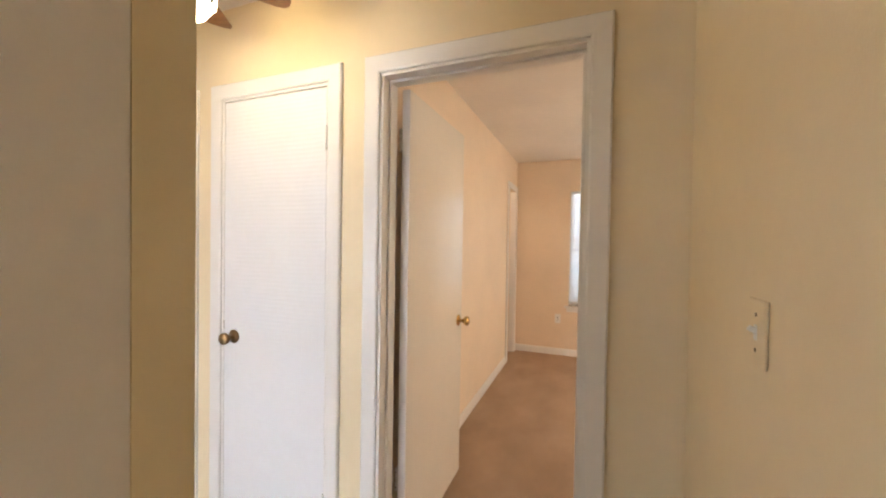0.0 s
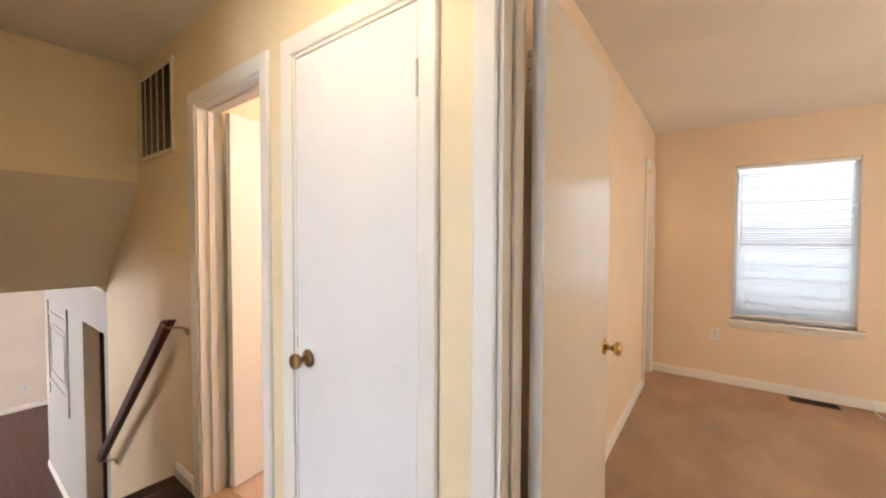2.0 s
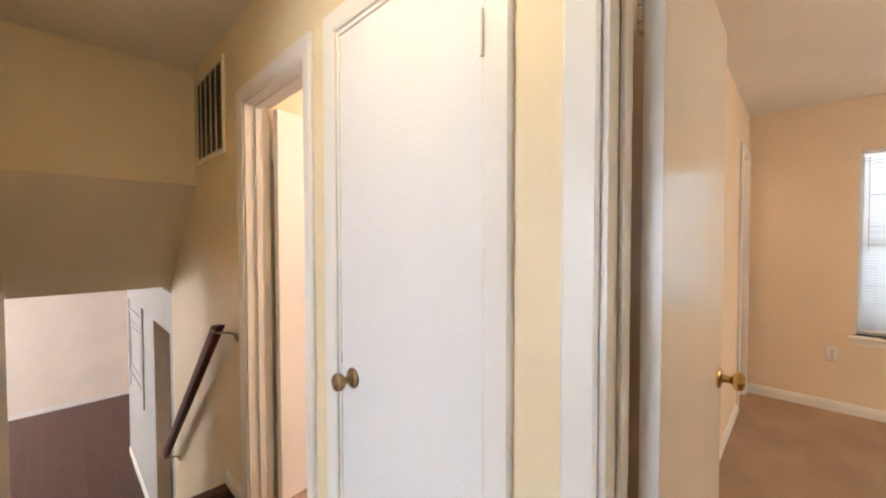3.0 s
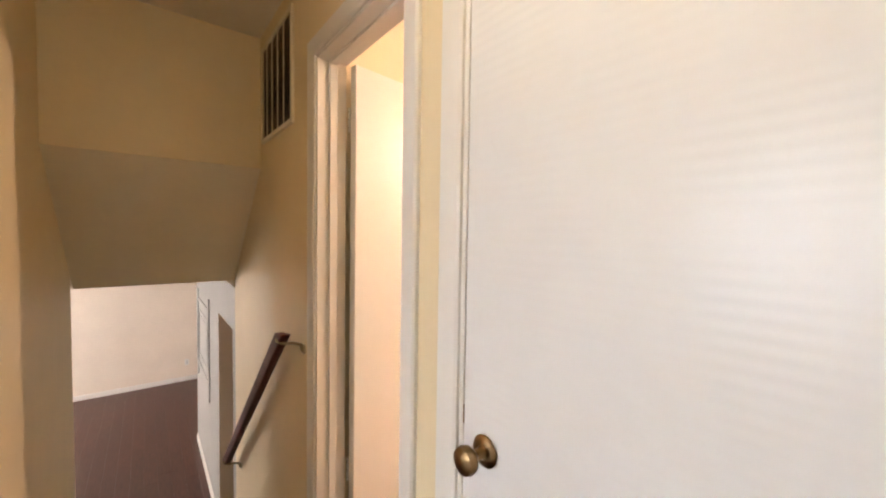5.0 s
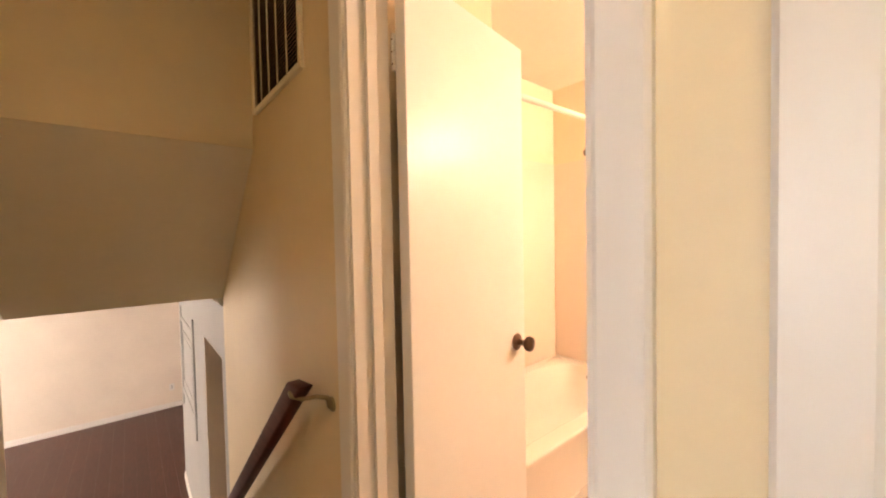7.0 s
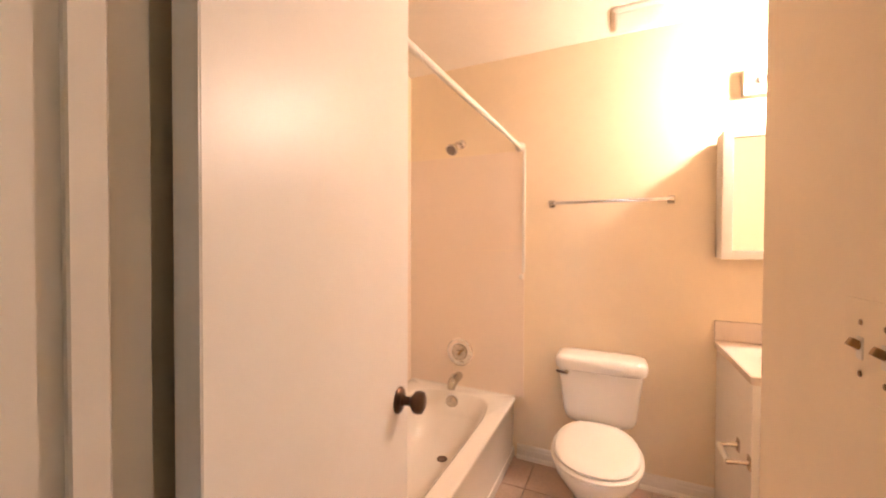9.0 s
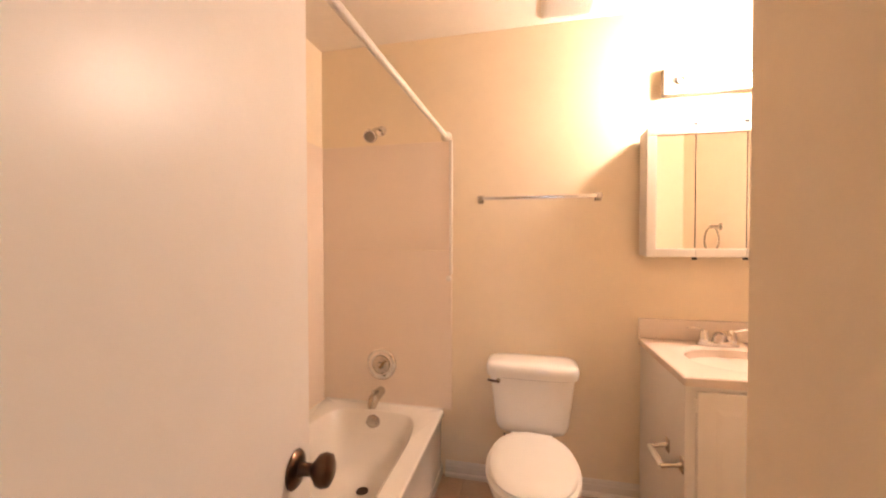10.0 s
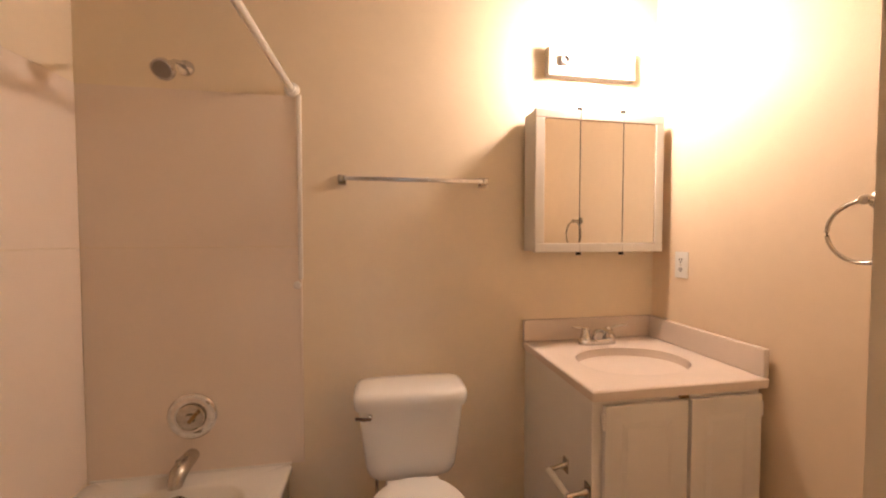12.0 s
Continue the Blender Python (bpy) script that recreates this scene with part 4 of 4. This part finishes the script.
part("bowl", loft([oval(0, -0.37, 0.0, 0.105, 0.20, 3, back=0.18), oval(0, -0.37, 0.03, 0.100, 0.195, 3, back=0.18), oval(0, -0.38, 0.12, 0.090, 0.17, 2.6, back=0.17), oval(0, -0.41, 0.20, 0.105, 0.19, 2.3, back=0.18),
                   oval(0, -0.45, 0.28, 0.150, 0.225, 2.2, back=0.21), oval(0, bcy, 0.335, 0.178, 0.240, 2.2, back=0.235), oval(0, bcy, 0.362, 0.183, 0.243, 2.2, back=0.24), oval(0, bcy, 0.370, 0.178, 0.238, 2.2, back=0.235)]), PORCELAIN, w, "", 50)
part("deck", box(-0.10, 0.10, -0.26, -0.05, 0.24, 0.367, 0.02, 3), PORCELAIN, w, "", 40)
part("seat", loft([oval(0, bcy, 0.371, 0.182, 0.243, 2.3, back=0.225), oval(0, bcy, 0.376, 0.189, 0.250, 2.3, back=0.23), oval(0, bcy, 0.386, 0.189, 0.250, 2.3, back=0.23), oval(0, bcy, 0.390, 0.184, 0.245, 2.3, back=0.227)]), PLASTIC, w, "white plastic seat", 50)
part("seat_lid", loft([oval(0, bcy, 0.392, 0.170, 0.229, 2.3, back=0.235), oval(0, bcy, 0.396, 0.177, 0.236, 2.3, back=0.24), oval(0, bcy, 0.404, 0.177, 0.236, 2.3, back=0.24), oval(0, bcy, 0.412, 0.168, 0.226, 2.3, back=0.228),
                       oval(0, bcy, 0.417, 0.13, 0.18, 2.3, back=0.18), oval(0, bcy, 0.419, 0.05, 0.08, 2.3, back=0.08)]), PLASTIC, w, "white plastic lid, closed", 50)
for x in (-0.075, 0.075):
    part("lid_hinge", box(x - 0.022, x + 0.022, -0.262, -0.232, 0.372, 0.402, 0.008, 3), PLASTIC, w)
part("supply_pipe", tube([(-0.13, -0.002, 0.14), (-0.13, -0.05, 0.14), (-0.135, -0.07, 0.20), (-0.135, -0.10, 0.318)], 0.006, 8), NICKEL, w, "", 50)

# vanity
VX0, VX1, VY0, VY1, VT = -0.968, BR - 0.012, 1.578, BW - 0.002, 0.830
v = thing("vanity_cabinet", (VX0 + 0.012, VY1, 0), "white painted vanity cabinet with two raised doors", "vanity")
bw, bd = VX1 - VX0 - 0.032, VY1 - VY0 - 0.022
part("body", box(0, bw, -bd, 0, 0.09, VT - 0.034, 0.0015, 1), LAMINATE, v)
part("toe_kick", box(0.0, bw, -bd + 0.06, -0.01, 0.0, 0.09), LAMINATE, v)
for i, (x0, x1) in enumerate(((0.034, 0.326), (0.340, bw - 0.006))):
    dz0, dz1 = 0.125, VT - 0.052
    d = part("door", box(x0, x1, -bd - 0.018, -bd - 0.0005, dz0, dz1, 0.003, 2), LAMINATE, v)
    ins = 0.055
    part("raised_panel", loft([[(x, -bd - 0.0175 - dy, z) for x, z in ((x0 + ins + k, dz0 + ins + k), (x1 - ins - k, dz0 + ins + k), (x1 - ins - k, dz1 - ins - k), (x0 + ins + k, dz1 - ins - k))] for dy, k in ((0, 0), (0.0008, 0.004), (0.0035, 0.020), (0.0035, 0.03))]), LAMINATE, d)
    hx = x0 - 0.004 if i == 0 else x1 + 0.004
    for z in (dz1 - 0.05, dz0 + 0.05):
        part("hinge", tube([(hx, -bd - 0.012, z - 0.025), (hx, -bd - 0.012, z + 0.025)], 0.0055, 10), LAMINATE, d, "", 40)
part("catch", box(0.302, 0.335, -bd - 0.012, -bd - 0.0005, VT - 0.049, VT - 0.037, 0.002), OLDBRASS, v, "small brown door catch")
# paper holder on the cabinet side
ph = thing("paper_holder", (VX0 + 0.012, 1.688, 0.493), "chrome toilet paper holder with a bare white roller", "paper holder")
for y in (-0.07, 0.07):
    a_ = part("arm", tube([(-0.003, y, 0), (-0.03, y, -0.004), (-0.072, y * 0.97, -0.012)], [0.011, 0.007, 0.009], 12), NICKEL, ph, "", 50)
    part("foot", box(-0.006, 0.0005, y - 0.016, y + 0.016, -0.026, 0.026, 0.002), NICKEL, a_)
part("roller", tube([(-0.068, -0.066, -0.012), (-0.068, -0.02, -0.012), (-0.068, -0.018, -0.012), (-0.068, 0.066, -0.012)], [0.011, 0.011, 0.0125, 0.0125], 16), PLASTIC, ph, "", 40)

ct = thing("basin_counter", ((VX0 + VX1) / 2, (VY0 + VY1) / 2, VT), "cream moulded vanity top with an oval basin", "vanity top")
ca, cb_ = (VX1 - VX0) / 2, (VY1 - VY0) / 2
bx, by = -0.008, -0.035
bowl = [oval(bx, by, -0.125 * math.sin(radians(8.5 * i)) ** 0.9 - 0.001, 0.214 * math.cos(radians(8.5 * i)) ** 0.8, 0.154 * math.cos(radians(8.5 * i)) ** 0.8, 2.1, 64) for i in range(11)]
part("basin", loft([oval(0, 0, -0.033, ca - 0.002, cb_ - 0.002, 80, 64), oval(0, 0, -0.004, ca, cb_, 80, 64), oval(0, 0, 0, ca - 0.004, cb_ - 0.004, 60, 64), oval(bx, by, 0, 0.219, 0.159, 2.1, 64), *bowl]), MARBLE, ct, "", 16)
part("back_splash", box(-ca, ca, cb_ - 0.020, cb_, 0.0005, 0.097, 0.004, 2), MARBLE, ct)
part("side_splash", box(ca - 0.020, ca, -cb_ + 0.006, cb_ - 0.021, 0.0005, 0.097, 0.004, 2), MARBLE, ct)
part("sink_drain", lathe([(0, 0.002), (0.018, 0.002), (0.021, 0), (0, -0.001)], 20, pose(bx, by, -0.123)), CHROME, ct)

fc = thing("basin_faucet", ((VX0 + VX1) / 2 - 0.014, BW - 0.098, VT), "chrome two-lever basin faucet", "faucet")
part("base", loft([oval(0, 0, 0.0, 0.082, 0.027, 3, 40), oval(0, 0, 0.014, 0.080, 0.026, 3, 40), oval(0, 0, 0.020, 0.072, 0.020, 3, 40)]), CHROME, fc, "", 40)
part("spout", loft([oval(0, 0.0, 0.018, 0.026, 0.022, 2.4, 24), oval(0, -0.006, 0.040, 0.022, 0.022, 2.4, 24), oval(0, -0.022, 0.058, 0.019, 0.024, 2.4, 24), oval(0, -0.06, 0.070, 0.016, 0.022, 2.4, 24), oval(0, -0.095, 0.064, 0.013, 0.014, 2.4, 24), oval(0, -0.105, 0.050, 0.011, 0.010, 2.4, 24)]), CHROME, fc, "", 50)
for sx in (-1, 1):
    hb = part("handle", lathe([(0.020, 0.016), (0.021, 0.03), (0.016, 0.045), (0.017, 0.056), (0.010, 0.066), (0, 0.068)], 20, pose(sx * 0.052, 0, 0)), CHROME, fc, "", 40)
    part("lever", tube([(sx * 0.052, 0, 0.058), (sx * 0.075, -0.012, 0.068), (sx * 0.105, -0.022, 0.076), (sx * 0.125, -0.025, 0.074)], [0.008, 0.008, 0.0075, 0.005], 10, 0.6), CHROME, hb, "", 50)
fc.scale = (1.06, 1.06, 1.12)

# medicine cabinet with three mirror doors
MX0, MX1, MZ0, MZ1, MD = -0.974, -0.361, 1.236, 1.834, 0.118
mc = thing("medicine_cabinet", ((MX0 + MX1) / 2, BW - 0.0085, MZ0), "white framed medicine cabinet with three mirrors", "medicine cabinet", 1.5)
ma, mh = (MX1 - MX0) / 2, MZ1 - MZ0
part("body", box(-ma + 0.004, ma - 0.004, -MD + 0.020, -0.0005, 0.004, mh - 0.004, 0.002, 1), LAMINATE, mc)
fw = 0.042
cuts = (-ma, -ma + 0.205, -ma + 0.411, ma)
for i in range(3):
    x0, x1 = cuts[i] + 0.0008, cuts[i + 1] - 0.0008
    m0, m1 = x0 + (fw if i == 0 else 0.001), x1 - (fw if i == 2 else 0.001)
    d = part("mirror_door", box(x0, x1, -MD + 0.006, -MD + 0.0195, 0.0, mh, 0.0008, 1), LAMINATE, mc)
    part("frame_rail", box(x0, x1, -MD, -MD + 0.006, 0.0, fw - 0.004, 0.003, 2), LAMINATE, d)
    part("frame_rail", box(x0, x1, -MD, -MD + 0.006, mh - fw + 0.004, mh, 0.003, 2), LAMINATE, d)
    if i != 1:
        a0 = (x0, m0) if i == 0 else (m1, x1)
        part("frame_stile", box(a0[0], a0[1], -MD, -MD + 0.006, fw - 0.004, mh - fw + 0.004, 0.003, 2), LAMINATE, d)
    # dark strips stand in for shade at the recessed mirror's top and right
    part("mirror_shade_line", box(m0, m1, -MD + 0.0028, -MD + 0.0052, mh - fw + 0.0008, mh - fw + 0.0042), OLDBRASS, d, "dark strip for the shade in the mirror recess")
    if i == 2:
        part("mirror_shade_line", box(m1 - 0.0032, m1 - 0.0002, -MD + 0.0028, -MD + 0.0052, fw, mh - fw), OLDBRASS, d, "dark strip for the shade in the mirror recess")
    part("mirror", box(m0, m1, -MD + 0.003, -MD + 0.0065, fw - 0.003, mh - fw + 0.003, 0.0006, 1), MIRROR, d, "silvered mirror pane")
for x in cuts[1:3]:
    for z, s_ in ((mh, 1), (0, -1)):
        part("clip", box(x - 0.010, x + 0.010, -MD + 0.004, -MD + 0.014, min(z, z + s_ * 0.012), max(z, z + s_ * 0.016), 0.002), DARK, mc)
    part("seam", box(x - 0.0012, x + 0.0012, -MD + 0.0025, -MD + 0.0055, fw, mh - fw), DARK, mc)

# vanity light bar with globe bulbs
vb = thing("vanity_light", (-0.663, BW, 2.074), "white vanity light bar, one lit globe bulb, two empty sockets", "wall lamp")
part("backplate", box(-0.210, 0.210, -0.045, -0.0005, -0.062, 0.062, 0.004, 2), TRIM, vb)
for x in (-0.140, 0.136):
    part("empty_socket", lathe([(0, -0.001), (0.021, 0), (0.021, 0.016), (0.017, 0.020), (0.0145, 0.020), (0.0145, 0.004), (0, 0.004)], 20, pose(x, -0.045, 0, 90)), PLASTIC, vb, "", 40)
b_ = part("bulb", lathe([(0.015, 0), (0.018, 0.014), (0.036, 0.028), (0.052, 0.050), (0.0575, 0.072), (0.052, 0.095), (0.036, 0.115), (0.018, 0.126), (0, 0.129)], 28, pose(-0.002, -0.106, 0, 90)), BULB, vb, "lit frosted globe bulb", 60)
part("socket", lathe([(0, -0.076), (0.022, -0.076), (0.021, -0.060), (0.0165, -0.056), (0.0165, 0.016), (0.0, 0.016)], 24, pose(-0.002, -0.1205, 0, 90)), TRIM, b_, "", 40)

# towel ring
tr = thing("towel_ring", (BR, 1.326, 1.400), "brushed nickel towel ring on the side wall", "towel ring")
part("post", lathe([(0, 0), (0.024, 0), (0.022, 0.006), (0.010, 0.012), (0.009, 0.045), (0.013, 0.050), (0.012, 0.058), (0, 0.060)], 20, pose(0, 0, 0, 0, -90)), NICKEL, tr, "", 40)
rp = [(-0.050, 0.082 * math.sin(a), -0.084 + 0.082 * math.cos(a)) for a in [2 * math.pi * i / 40 for i in range(41)]]
part("ring", tube(rp, 0.0055, 10), NICKEL, tr, "", 60)

# ceiling exhaust vent
ev = thing("exhaust_vent", (-1.32, 1.985, ZC), "cream plastic exhaust fan cover with louvres", "exhaust vent")
part("rim", loft([oval(0, 0, 0, 0.128, 0.108, 14, 32), oval(0, 0, -0.010, 0.126, 0.106, 14, 32), oval(0, 0, -0.018, 0.112, 0.092, 14, 32)]), PLASTIC, ev)
first = part("slat", box(-0.0035, 0.0035, -0.08, 0.08, -0.024, -0.0175, 0.001, 1), PLASTIC, ev)
for i in range(14):
    o = first if i == 0 else new("slat", first.data)
    o.parent = ev
    o.matrix_basis = pose(-0.098 + i * 0.0151, 0, 0)

# ---- floor pieces ----
bath_floor = bpy.data.objects["floor_bath_base"]
tile = box(-0.1515, 0.1515, -0.1515, 0.1515, -0.010, 0.0, 0.0025, 1)
tile_me = finish("tile", tile, TILE, bath_floor)
tile_first = True
for i in range(8):
    for j in range(8):
        x, y = BL + 0.10 + i * 0.306, 0.18 + j * 0.306
        if x < -1.9 and y < 2.3 and x > -9 and not (-2.1 < x and y > 0.1):
            continue
        if x > -0.35 or y > BW - 0.02 or (x > -1.1 and y < 0.85):
            continue
        o = tile_me if tile_first else new("tile", tile_me.data)
        tile_first = False
        o.parent = bath_floor
        o.location = (x, y, 0)


def planks(floor, x0, x1, y0, y1, z, width, length, seed):
    """Floorboards along x, each an object on one of a few shared meshes."""
    rng = random.Random(seed)
    made = {}
    y = y0
    while y < y1 - 0.01:
        x = x0 - rng.uniform(0, length * 0.8)
        while x < x1:
            ln_ = length * rng.choice((0.7, 1.0, 1.25))
            a, b = max(x, x0), min(x + ln_, x1)
            x += ln_
            if b - a < 0.05:
                continue
            key = round(b - a, 3)
            if key not in made:
                o = finish("plank", box(0, b - a - 0.0007, 0, min(width, y1 - y) - 0.0007, -0.010, 0, 0.0006, 1), DARKWOOD, floor)
                made[key] = o.data
            else:
                o = new("plank", made[key])
                o.parent = floor
            o.location = (a, y, z + rng.uniform(-0.0003, 0.0003))
        y += width


planks(bpy.data.objects["floor_hall"], STAIR0 + 0.06, XR, S1 - 0.9, N0 + 0.0, 0.0, 0.083, 1.1, 3)
planks(bpy.data.objects["floor_lower"], LF, -3.75, -3.2, 0.0, LOW, 0.125, 1.6, 5)
